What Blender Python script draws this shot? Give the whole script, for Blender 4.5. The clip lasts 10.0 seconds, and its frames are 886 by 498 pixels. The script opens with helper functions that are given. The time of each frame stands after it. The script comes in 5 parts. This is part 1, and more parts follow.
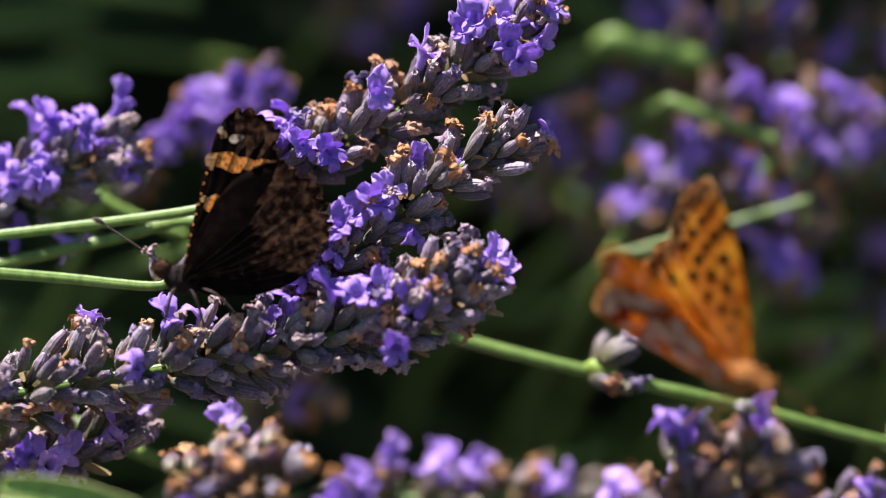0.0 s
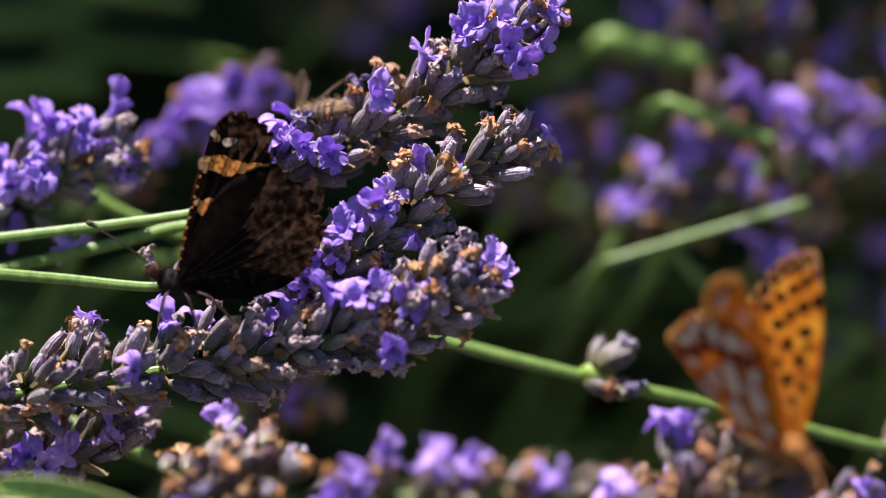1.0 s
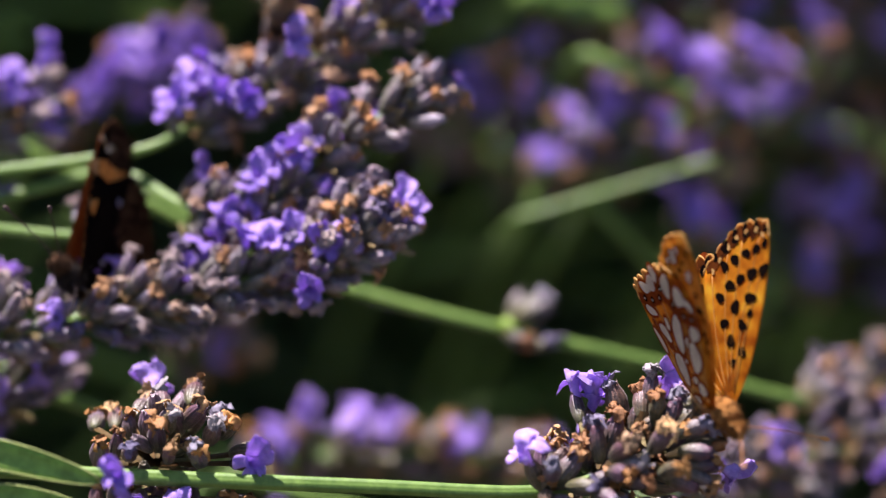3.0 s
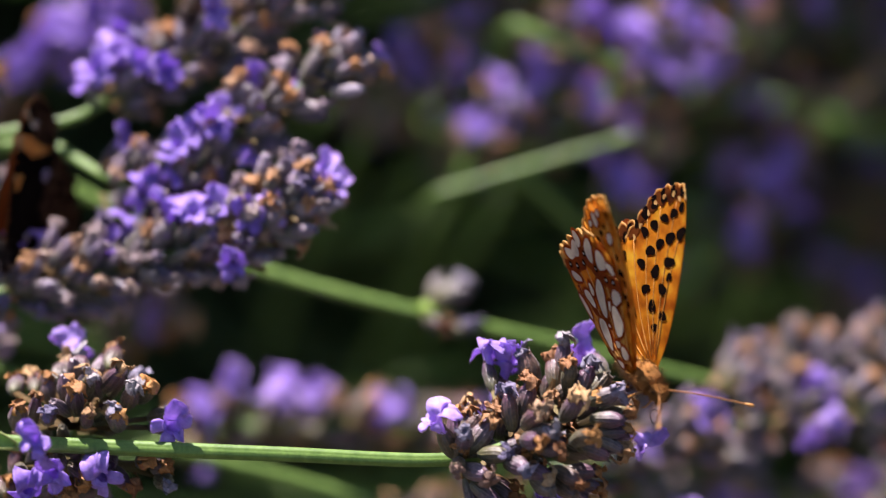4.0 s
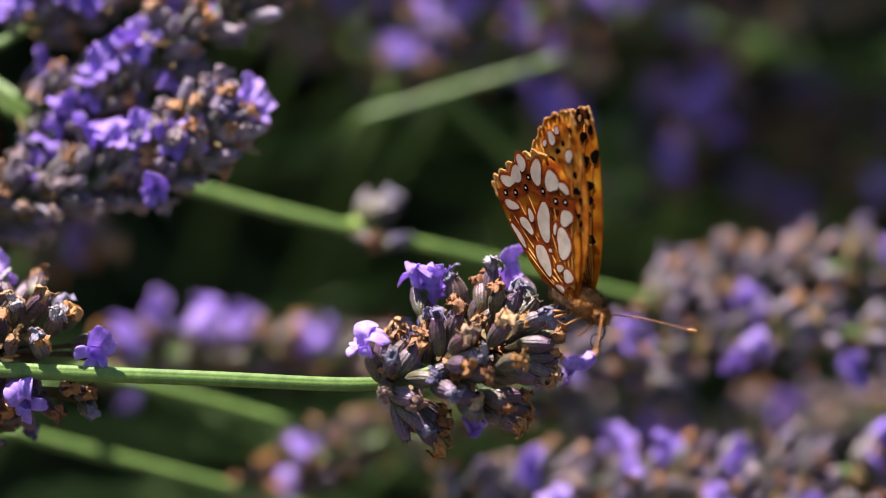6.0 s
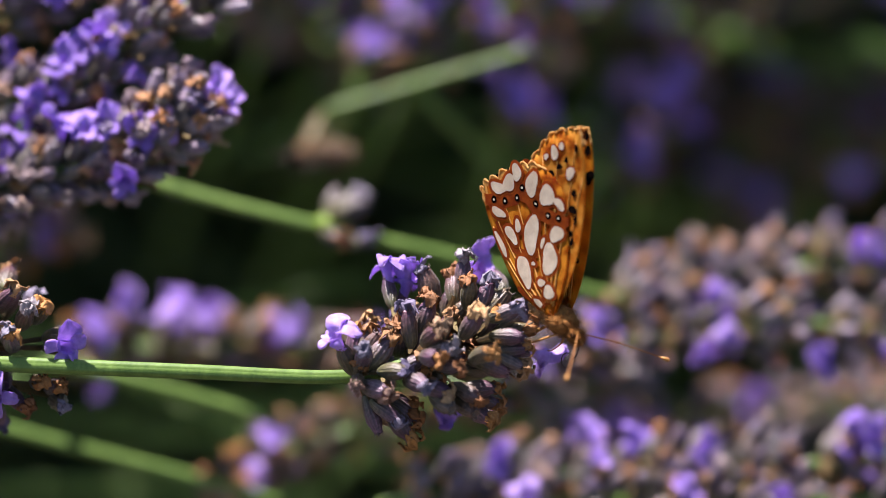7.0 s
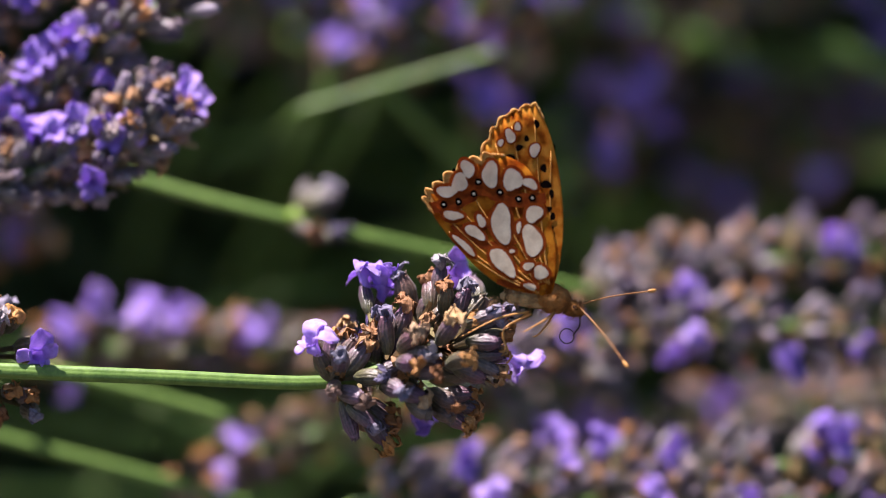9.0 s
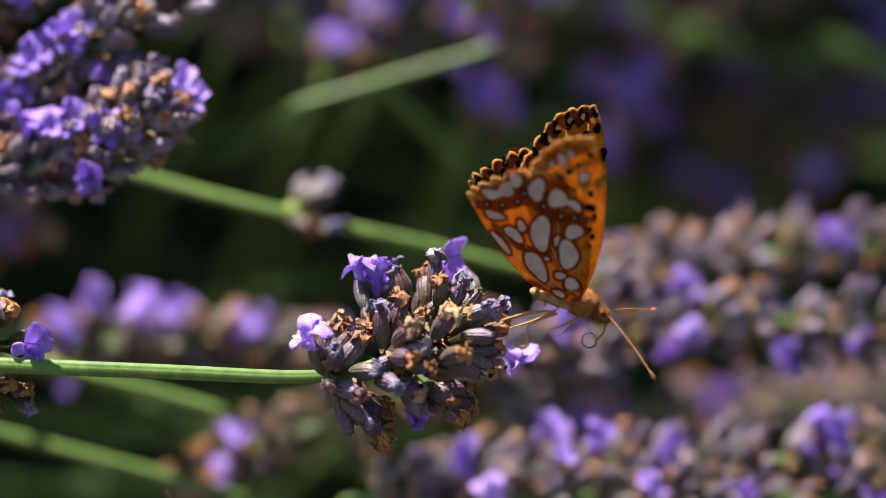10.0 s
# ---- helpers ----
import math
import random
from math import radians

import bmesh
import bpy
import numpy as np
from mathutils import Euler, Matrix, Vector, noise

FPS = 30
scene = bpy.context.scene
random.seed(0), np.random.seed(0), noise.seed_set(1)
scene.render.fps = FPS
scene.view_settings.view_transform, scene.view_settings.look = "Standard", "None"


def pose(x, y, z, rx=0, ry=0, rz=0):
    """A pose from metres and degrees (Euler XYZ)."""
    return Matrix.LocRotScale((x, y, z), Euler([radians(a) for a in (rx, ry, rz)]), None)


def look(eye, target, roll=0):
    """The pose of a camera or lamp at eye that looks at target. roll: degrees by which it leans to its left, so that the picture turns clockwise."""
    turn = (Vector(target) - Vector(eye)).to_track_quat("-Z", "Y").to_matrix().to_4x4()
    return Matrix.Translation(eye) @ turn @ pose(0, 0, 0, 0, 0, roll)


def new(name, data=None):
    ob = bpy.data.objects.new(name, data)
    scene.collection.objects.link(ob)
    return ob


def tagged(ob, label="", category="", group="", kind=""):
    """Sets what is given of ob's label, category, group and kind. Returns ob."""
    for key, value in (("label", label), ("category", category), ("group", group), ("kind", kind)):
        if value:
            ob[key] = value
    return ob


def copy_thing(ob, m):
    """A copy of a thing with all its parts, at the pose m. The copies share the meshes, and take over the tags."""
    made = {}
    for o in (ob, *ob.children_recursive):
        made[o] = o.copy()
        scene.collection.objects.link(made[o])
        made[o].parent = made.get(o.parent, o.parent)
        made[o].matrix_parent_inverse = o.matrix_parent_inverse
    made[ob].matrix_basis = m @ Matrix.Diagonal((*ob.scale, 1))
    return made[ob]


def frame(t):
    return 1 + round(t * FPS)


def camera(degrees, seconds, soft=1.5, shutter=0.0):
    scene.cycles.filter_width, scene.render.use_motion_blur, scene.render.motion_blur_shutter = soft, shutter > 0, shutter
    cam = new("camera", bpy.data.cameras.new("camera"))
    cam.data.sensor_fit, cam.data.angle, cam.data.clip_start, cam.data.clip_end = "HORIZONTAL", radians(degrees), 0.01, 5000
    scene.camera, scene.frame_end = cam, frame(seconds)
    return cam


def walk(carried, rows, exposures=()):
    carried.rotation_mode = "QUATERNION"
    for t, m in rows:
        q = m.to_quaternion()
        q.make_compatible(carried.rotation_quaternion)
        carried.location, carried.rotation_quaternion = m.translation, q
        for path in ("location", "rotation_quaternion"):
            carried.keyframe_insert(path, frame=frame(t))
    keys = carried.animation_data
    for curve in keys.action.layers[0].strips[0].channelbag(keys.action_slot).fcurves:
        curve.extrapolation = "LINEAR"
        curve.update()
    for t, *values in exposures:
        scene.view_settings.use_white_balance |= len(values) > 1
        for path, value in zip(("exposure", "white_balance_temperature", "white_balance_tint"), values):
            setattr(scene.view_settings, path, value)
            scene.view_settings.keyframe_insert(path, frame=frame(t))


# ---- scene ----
cam = camera(6.0, 10.0, soft=0.8, shutter=0.4)

# The line of sight leans 24 degrees down on a lavender bush; one grid step is 0.066 mm in the plane that is in focus.
GRID = 0.000066
NEAR = 0.9874          # metres from the lens to the plane in focus
TILT = radians(24)
RIGHT = Vector((1, 0, 0))
AHEAD = Vector((0, math.cos(TILT), -math.sin(TILT)))
UP = Vector((0, math.sin(TILT), math.cos(TILT)))
VIEW = Matrix((RIGHT, AHEAD, UP)).transposed().to_4x4()   # x across, y away, z up the bush
EYE = Vector((0, 0, 0.52)) - AHEAD * NEAR                 # where the camera stands at first
STEP_BACK = 0.026                                         # it draws back by this to bring the nearer flowers into focus
SLIDE = 0.026                                             # and slides to the right by this
EYE_LATE = EYE - AHEAD * STEP_BACK + RIGHT * SLIDE


def ray(x, y):
    return AHEAD + (RIGHT * (x - 784) + UP * (441 - y)) * (GRID / NEAR)


def spot(x, y, d=0.0, late=False):
    """The place x, y grid steps across and down, d millimetres behind the plane that is in focus."""
    if late:
        near = EYE - AHEAD * STEP_BACK + ray(x, y) * NEAR
        return near + (near - EYE_LATE) * (d * 0.001 / NEAR)
    return EYE + ray(x, y) * (NEAR + d * 0.001)


def aim(x, y, back, slide):
    """The camera's pose, drawn back and slid aside by metres, its axis on the place x, y grid steps across and down in the plane in focus."""
    target = EYE - AHEAD * back + ray(784 + x, 441 + y) * NEAR
    way = (target - EYE + AHEAD * back - RIGHT * slide).normalized()
    side = way.cross(UP).normalized()
    turn = Matrix((side, side.cross(way), -way)).transposed().to_4x4()
    return Matrix.Translation(target - way * NEAR) @ turn


PAN = ((0.0, 0, 0, 0.1, 0), (0.5, 1.5, 4, 0.1, 0), (1.0, 5, -1, 0.1, 0), (1.5, 19, 13, 0.1, 0), (2.0, 35, 21, 0.1, 0.1), (2.2, 43, 19, 0.1, 0.15),
       (2.75, 108, 62, 0.55, 0.3), (3.3, 190, 100, 1, 0.45), (3.5, 216, 83, 1, 0.5), (4.0, 282, 139, 1, 0.8), (4.5, 324, 191, 1, 0.9), (5.0, 360, 238, 1, 1),
       (5.5, 390, 249, 1, 1), (6.0, 419, 274, 1, 1), (6.2, 434, 285, 1, 1), (6.8, 466, 289, 1, 1), (7.5, 493, 291, 1, 1), (8.0, 511, 308, 1, 1),
       (8.5, 520, 307, 1, 1), (9.0, 530, 286, 1, 1), (9.5, 534, 289, 1, 1), (10.0, 536, 295, 1, 1))
walk(cam, [(t, aim(x, y, b * STEP_BACK, k * SLIDE)) for t, x, y, b, k in PAN], [(t, 1.51, 6100, 20) for t in (0, 10)])
cam.data.dof.use_dof = True
cam.data.dof.focus_distance = NEAR
cam.data.dof.aperture_fstop = 6.8

# ---- light ----
SUN = (RIGHT * -0.28 + AHEAD * -0.08 + UP * 0.90).normalized()
world = bpy.data.worlds.new("sky")
scene.world = world
world.use_nodes = True
wt = world.node_tree
sky = wt.nodes.new("ShaderNodeTexSky")
sky.sky_type, sky.sun_disc = "NISHITA", False
sky.sun_elevation = math.asin(SUN.z)
sky.sun_rotation = math.atan2(SUN.x, SUN.y)
wt.links.new(sky.outputs[0], wt.nodes["Background"].inputs[0])
wt.nodes["Background"].inputs[1].default_value = 0.050
sun = new("sun", bpy.data.lights.new("sun", "SUN"))
sun.data.energy, sun.data.angle, sun.data.color = 5.0, radians(0.53), (1.0, 0.92, 0.85)
sun.matrix_world = look(SUN * 5, (0, 0, 0))


# ---- materials ----
def mat(name, rough=0.6, sheen=0.0, spec=0.3):
    m = bpy.data.materials.new(name)
    m.use_nodes = True
    b = m.node_tree.nodes["Principled BSDF"]
    b.inputs["Roughness"].default_value = rough
    b.inputs["Specular IOR Level"].default_value = spec
    b.inputs["Sheen Weight"].default_value = sheen
    return m, m.node_tree, b


def ramp(nt, source, stops):
    r = nt.nodes.new("ShaderNodeValToRGB")
    while len(r.color_ramp.elements) < len(stops):
        r.color_ramp.elements.new(0.5)
    for e, (p, c) in zip(r.color_ramp.elements, stops):
        e.position, e.color = p, (*c, 1)
    nt.links.new(source, r.inputs[0])
    return r.outputs[0]


def grain(nt, scale, detail=4.0, coords="Object"):
    tc = nt.nodes.new("ShaderNodeTexCoord")
    n = nt.nodes.new("ShaderNodeTexNoise")
    n.inputs["Scale"].default_value, n.inputs["Detail"].default_value = scale, detail
    nt.links.new(tc.outputs[coords], n.inputs["Vector"])
    return n.outputs[0]


def mixed(nt, fac, a, b, kind="MIX"):
    m = nt.nodes.new("ShaderNodeMix")
    m.data_type, m.blend_type = "RGBA", kind
    for socket, v in ((m.inputs[0], fac), (m.inputs[6], a), (m.inputs[7], b)):
        if isinstance(v, (int, float)):
            socket.default_value = v
        elif isinstance(v, tuple):
            socket.default_value = (*v, 1)
        else:
            nt.links.new(v, socket)
    return m.outputs[2]


def bump(nt, b, height, strength, distance):
    n = nt.nodes.new("ShaderNodeBump")
    n.inputs["Strength"].default_value, n.inputs["Distance"].default_value = strength, distance
    nt.links.new(height, n.inputs["Height"])
    nt.links.new(n.outputs[0], b.inputs["Normal"])


def see_through(m, nt, b, colour, fac):
    """Lets part of the light that falls on the back of a petal, leaf or wing come through it."""
    t = nt.nodes.new("ShaderNodeBsdfTranslucent")
    if isinstance(colour, tuple):
        t.inputs[0].default_value = (*colour, 1)
    else:
        nt.links.new(colour, t.inputs[0])
    mx = nt.nodes.new("ShaderNodeMixShader")
    mx.inputs[0].default_value = fac
    nt.links.new(b.outputs[0], mx.inputs[1])
    nt.links.new(t.outputs[0], mx.inputs[2])
    nt.links.new(mx.outputs[0], nt.nodes["Material Output"].inputs[0])


def chance(nt):
    return nt.nodes.new("ShaderNodeObjectInfo").outputs["Random"]


def along(nt, axis, low, high):
    """0 to 1 along an axis of the object, in metres."""
    tc = nt.nodes.new("ShaderNodeTexCoord")
    s = nt.nodes.new("ShaderNodeSeparateXYZ")
    nt.links.new(tc.outputs["Object"], s.inputs[0])
    r = nt.nodes.new("ShaderNodeMapRange")
    r.inputs[1].default_value, r.inputs[2].default_value = low, high
    nt.links.new(s.outputs[axis], r.inputs[0])
    return r.outputs[0]


def calyx_material(name, tones, sheen=0.4, gloss=0.6):
    m, nt, b = mat(name, 0.38, sheen, gloss)
    b.inputs["Sheen Roughness"].default_value = 0.4
    hue = ramp(nt, chance(nt), tones)
    green = mixed(nt, along(nt, "Z", 0.0003, 0.0034), (0.070, 0.070, 0.026), hue)
    fine = ramp(nt, grain(nt, 2600, 5), [(0.32, (0.40, 0.40, 0.42)), (0.52, (1.0, 1.0, 1.0)), (0.70, (1.8, 1.75, 1.75))])
    col = mixed(nt, 0.75, green, fine, "MULTIPLY")
    # Pointiness paints shade into the grooves and highlights onto the ribs.
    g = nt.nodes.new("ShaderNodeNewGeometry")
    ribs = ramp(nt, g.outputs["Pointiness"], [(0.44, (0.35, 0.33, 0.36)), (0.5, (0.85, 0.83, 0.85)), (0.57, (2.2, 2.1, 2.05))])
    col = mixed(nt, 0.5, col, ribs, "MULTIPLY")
    nt.links.new(col, b.inputs["Base Color"])
    bump(nt, b, grain(nt, 5200, 3), 0.7, 0.00015)
    return m


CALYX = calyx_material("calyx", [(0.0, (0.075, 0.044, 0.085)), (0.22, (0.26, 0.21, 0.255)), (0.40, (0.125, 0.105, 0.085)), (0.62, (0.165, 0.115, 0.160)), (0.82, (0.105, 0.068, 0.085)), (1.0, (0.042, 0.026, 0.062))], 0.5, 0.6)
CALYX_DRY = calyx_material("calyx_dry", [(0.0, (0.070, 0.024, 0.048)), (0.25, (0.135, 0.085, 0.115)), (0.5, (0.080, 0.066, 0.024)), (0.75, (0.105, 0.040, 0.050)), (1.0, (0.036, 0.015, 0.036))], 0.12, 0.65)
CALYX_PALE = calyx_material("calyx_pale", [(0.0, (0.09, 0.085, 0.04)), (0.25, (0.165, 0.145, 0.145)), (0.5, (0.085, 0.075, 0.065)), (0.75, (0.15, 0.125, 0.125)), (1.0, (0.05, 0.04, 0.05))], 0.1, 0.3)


def petal_material():
    m, nt, b = mat("petal", 0.5, 0.2, 0.25)
    hue = ramp(nt, chance(nt), [(0.0, (0.40, 0.25, 0.70)), (0.5, (0.53, 0.36, 0.80)), (1.0, (0.68, 0.50, 0.88))])
    vein = ramp(nt, grain(nt, 1500, 4), [(0.3, (0.70, 0.62, 0.85)), (0.7, (1.15, 1.15, 1.1))])
    col = mixed(nt, 0.8, hue, vein, "MULTIPLY")
    nt.links.new(col, b.inputs["Base Color"])
    bump(nt, b, grain(nt, 2500, 3), 0.35, 0.0001)
    see_through(m, nt, b, col, 0.5)
    return m


PETAL = petal_material()


def plain_material(name, tones, scale, rough=0.7, depth=0.0001, through_it=0.0, sheen=0.0, strength=0.5):
    m, nt, b = mat(name, rough, sheen)
    hue = ramp(nt, chance(nt), tones)
    col = mixed(nt, 0.8, hue, ramp(nt, grain(nt, scale, 5), [(0.3, (0.6, 0.6, 0.6)), (0.7, (1.3, 1.3, 1.3))]), "MULTIPLY")
    nt.links.new(col, b.inputs["Base Color"])
    bump(nt, b, grain(nt, scale * 2, 3), strength, depth)
    if through_it:
        see_through(m, nt, b, col, through_it)
    return m


WITHERED = plain_material("withered_petal", [(0.0, (0.42, 0.19, 0.07)), (0.3, (0.50, 0.28, 0.14)), (0.6, (0.42, 0.32, 0.28)), (0.8, (0.30, 0.22, 0.26)), (1.0, (0.20, 0.16, 0.28))], 1800, 0.7, 0.0002, 0.15)
WITHERED_BROWN = plain_material("withered_brown", [(0.0, (0.50, 0.245, 0.070)), (0.4, (0.27, 0.115, 0.045)), (0.75, (0.60, 0.39, 0.18)), (1.0, (0.15, 0.085, 0.09))], 3200, 0.6, 0.0002, 0.15)
WITHERED_GREY = plain_material("withered_grey", [(0.0, (0.30, 0.27, 0.32)), (0.4, (0.15, 0.125, 0.22)), (0.7, (0.40, 0.35, 0.34)), (1.0, (0.22, 0.20, 0.26))], 3600, 0.7, 0.0002, 0.15)
BRACT = plain_material("bract", [(0.0, (0.22, 0.12, 0.05)), (1.0, (0.26, 0.22, 0.10))], 1200, 0.8, 0.0001, 0.2)


def stem_material():
    m, nt, b = mat("stem", 0.42, 0.05, 0.32)
    tone = ramp(nt, grain(nt, 90, 3, "Generated"), [(0.3, (0.085, 0.160, 0.025)), (0.7, (0.150, 0.245, 0.048))])
    col = mixed(nt, 0.6, tone, ramp(nt, grain(nt, 2500, 3), [(0.3, (0.75, 0.75, 0.7)), (0.7, (1.2, 1.2, 1.1))]), "MULTIPLY")
    nt.links.new(col, b.inputs["Base Color"])
    bump(nt, b, grain(nt, 4000, 3), 0.3, 0.0001)
    return m


STEM = stem_material()
NODE = plain_material("stem_node", [(0.0, (0.20, 0.33, 0.04)), (1.0, (0.28, 0.40, 0.06))], 900, 0.5, 0.0001, 0.2)


def island_material(name, tones, through_it):
    m, nt, b = mat(name, 0.6, 0.1)
    g = nt.nodes.new("ShaderNodeNewGeometry")
    hue = ramp(nt, g.outputs["Random Per Island"], tones)
    col = mixed(nt, 0.7, hue, ramp(nt, grain(nt, 300, 4), [(0.3, (0.6, 0.6, 0.6)), (0.7, (1.25, 1.25, 1.2))]), "MULTIPLY")
    nt.links.new(col, b.inputs["Base Color"])
    see_through(m, nt, b, col, through_it)
    return m


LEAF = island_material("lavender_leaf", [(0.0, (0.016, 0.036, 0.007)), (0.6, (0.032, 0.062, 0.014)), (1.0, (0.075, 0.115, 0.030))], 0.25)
SOIL = plain_material("soil", [(0.0, (0.030, 0.023, 0.017)), (0.5, (0.055, 0.043, 0.032)), (1.0, (0.085, 0.068, 0.050))], 60, 0.9, 0.01)


# ---- building blocks ----
def part(name, bm, material, parent, label="", smooth=True):
    me = bpy.data.meshes.new(name)
    bm.to_mesh(me)
    bm.free()
    me.materials.append(material)
    if smooth:
        for p in me.polygons:
            p.use_smooth = True
    ob = new(name, me)
    ob.parent = parent
    return tagged(ob, label)


def shared(name, bm, material):
    me = bpy.data.meshes.new(name)
    bm.to_mesh(me)
    bm.free()
    me.materials.append(material)
    for p in me.polygons:
        p.use_smooth = True
    return me


def turned(bm, rings, sides, ribs=0, depth=0.0, close=(True, True)):
    """A body of rings (z, radius, x shift, y shift) about z, with ribs along it."""
    rows = []
    for z, r, sx, sy in rings:
        row = []
        for k in range(sides):
            a = 2 * math.pi * k / sides
            q = r * (1 + depth * math.cos(ribs * a))
            row.append(bm.verts.new((sx + q * math.cos(a), sy + q * math.sin(a), z)))
        rows.append(row)
    for a, b in zip(rows, rows[1:]):
        for k in range(sides):
            bm.faces.new((a[k], a[(k + 1) % sides], b[(k + 1) % sides], b[k]))
    if close[0]:
        bm.faces.new(rows[0][::-1])
    if close[1]:
        bm.faces.new(rows[-1])


def tube(bm, points, radii, sides=8, square=0.0):
    """A round or squarish tube along points."""
    rows, n = [], len(points)
    ref = Vector((0, 0, 1))
    for i, p in enumerate(points):
        t = (points[min(i + 1, n - 1)] - points[max(i - 1, 0)]).normalized()
        if abs(t.dot(ref)) > 0.95:
            ref = Vector((0, 1, 0))
        u = t.cross(ref).normalized()
        v = u.cross(t)
        row = []
        for k in range(sides):
            a = 2 * math.pi * k / sides
            q = radii[i] * (1 + square * math.cos(4 * a) + 0.5 * square * math.cos(12 * a))
            row.append(bm.verts.new(p + u * (q * math.cos(a)) + v * (q * math.sin(a))))
        rows.append(row)
    for a, b in zip(rows, rows[1:]):
        for k in range(sides):
            bm.faces.new((a[k], a[(k + 1) % sides], b[(k + 1) % sides], b[k]))
    bm.faces.new(rows[0][::-1])
    bm.faces.new(rows[-1])


def smooth_path(points, n):
    """n + 1 points on a smooth line through the given points."""
    out, m = [], len(points) - 1
    for i in range(n + 1):
        s = i / n * m
        k = min(int(s), m - 1)
        f = s - k
        p0, p1, p2, p3 = (points[max(0, min(m, k + j))] for j in (-1, 0, 1, 2))
        out.append(0.5 * (2 * p1 + (p2 - p0) * f + (2 * p0 - 5 * p1 + 4 * p2 - p3) * f * f + (3 * p1 - p0 - 3 * p2 + p3) * f ** 3))
    return out


MM = 0.001
LENGTH = {}      # of each calyx mesh


def calyx_mesh(i, material, girth=1.0, tall=1.0):
    rng = random.Random(100 + i)
    bm = bmesh.new()
    l, w, bend = rng.uniform(4.1, 5.1) * tall * MM, rng.uniform(0.82, 1.02) * girth * MM, rng.uniform(-0.35, 0.35) * MM
    shape = ((0, 0.30), (0.10, 0.58), (0.26, 0.84), (0.46, 0.98), (0.64, 1.0), (0.80, 0.84), (0.92, 0.62), (1.0, 0.54), (0.94, 0.36))
    turned(bm, [(z * l, r * w, bend * z * z, 0) for z, r in shape], 39, 13, 0.10)
    for v in bm.verts:
        v.co += noise.noise_vector(v.co * 900 + Vector((i * 7, 0, 0))) * 0.00009
    # teeth round the mouth
    for k in range(5):
        a = 2 * math.pi * k / 5 + rng.random()
        c, s = math.cos(a), math.sin(a)
        b0 = Vector((bend * 0.9 + 0.56 * w * c, 0.56 * w * s, l * 0.97))
        side = Vector((-s, c, 0)) * 0.26 * w
        tip = b0 + Vector((0.22 * w * c, 0.22 * w * s, rng.uniform(0.3, 0.6) * MM))
        v = [bm.verts.new(q) for q in (b0 - side, b0 + side, tip, b0 + Vector((c, s, 0)) * 0.12 * w)]
        for f in ((0, 1, 2), (0, 3, 1), (1, 3, 2), (0, 2, 3)):
            bm.faces.new([v[j] for j in f])
    me = shared("calyx", bm, material)
    LENGTH[me.name] = l
    return me


def lobe(bm, root, a, tilt, length, width, curl, rng):
    """One rounded petal lobe that leaves the mouth of the tube in direction a and leans out by tilt, with some thickness."""
    out = Vector((math.cos(a), math.sin(a), 0))
    side = Vector((-math.sin(a), math.cos(a), 0))
    n, m = 8, 8
    faces = []
    wav = rng.uniform(0, 6)
    grids = []
    for lay in (0, 1):
        g = []
        for i in range(n + 1):
            s = i / n
            lean = tilt + curl * s
            mid = out * (root + length * s * math.sin(lean)) + Vector((0, 0, length * s * math.cos(lean)))
            half = width * 0.5 * (0.45 + 0.62 * math.sin(math.pi * min(1, 0.16 + s * 0.62)) if s < 0.8 else 1.02 * math.sqrt(max(0.03, 1 - ((s - 0.55) / 0.47) ** 2)))
            row = []
            for j in range(m + 1):
                q = 2 * j / m - 1
                cup = 0.16 * width * (q * q) * (1 if tilt < 1.2 else -0.4)
                ruffle = 0.11 * width * math.sin(wav + 6 * q + 3 * s) * s * (0.4 + abs(q))
                row.append(bm.verts.new(mid + side * half * q + Vector((0, 0, cup + ruffle)) - out * cup * 0.5 - Vector((0, 0, 0.00010 * lay))))
            g.append(row)
        grids.append(g)
    t, u = grids
    for i in range(n):
        for j in range(m):
            bm.faces.new((t[i][j], t[i][j + 1], t[i + 1][j + 1], t[i + 1][j]))
            bm.faces.new((u[i][j], u[i + 1][j], u[i + 1][j + 1], u[i][j + 1]))
    for i in range(n):
        bm.faces.new((t[i][0], t[i + 1][0], u[i + 1][0], u[i][0]))
        bm.faces.new((t[i][m], u[i][m], u[i + 1][m], t[i + 1][m]))
    for j in range(m):
        bm.faces.new((t[n][j], t[n][j + 1], u[n][j + 1], u[n][j]))


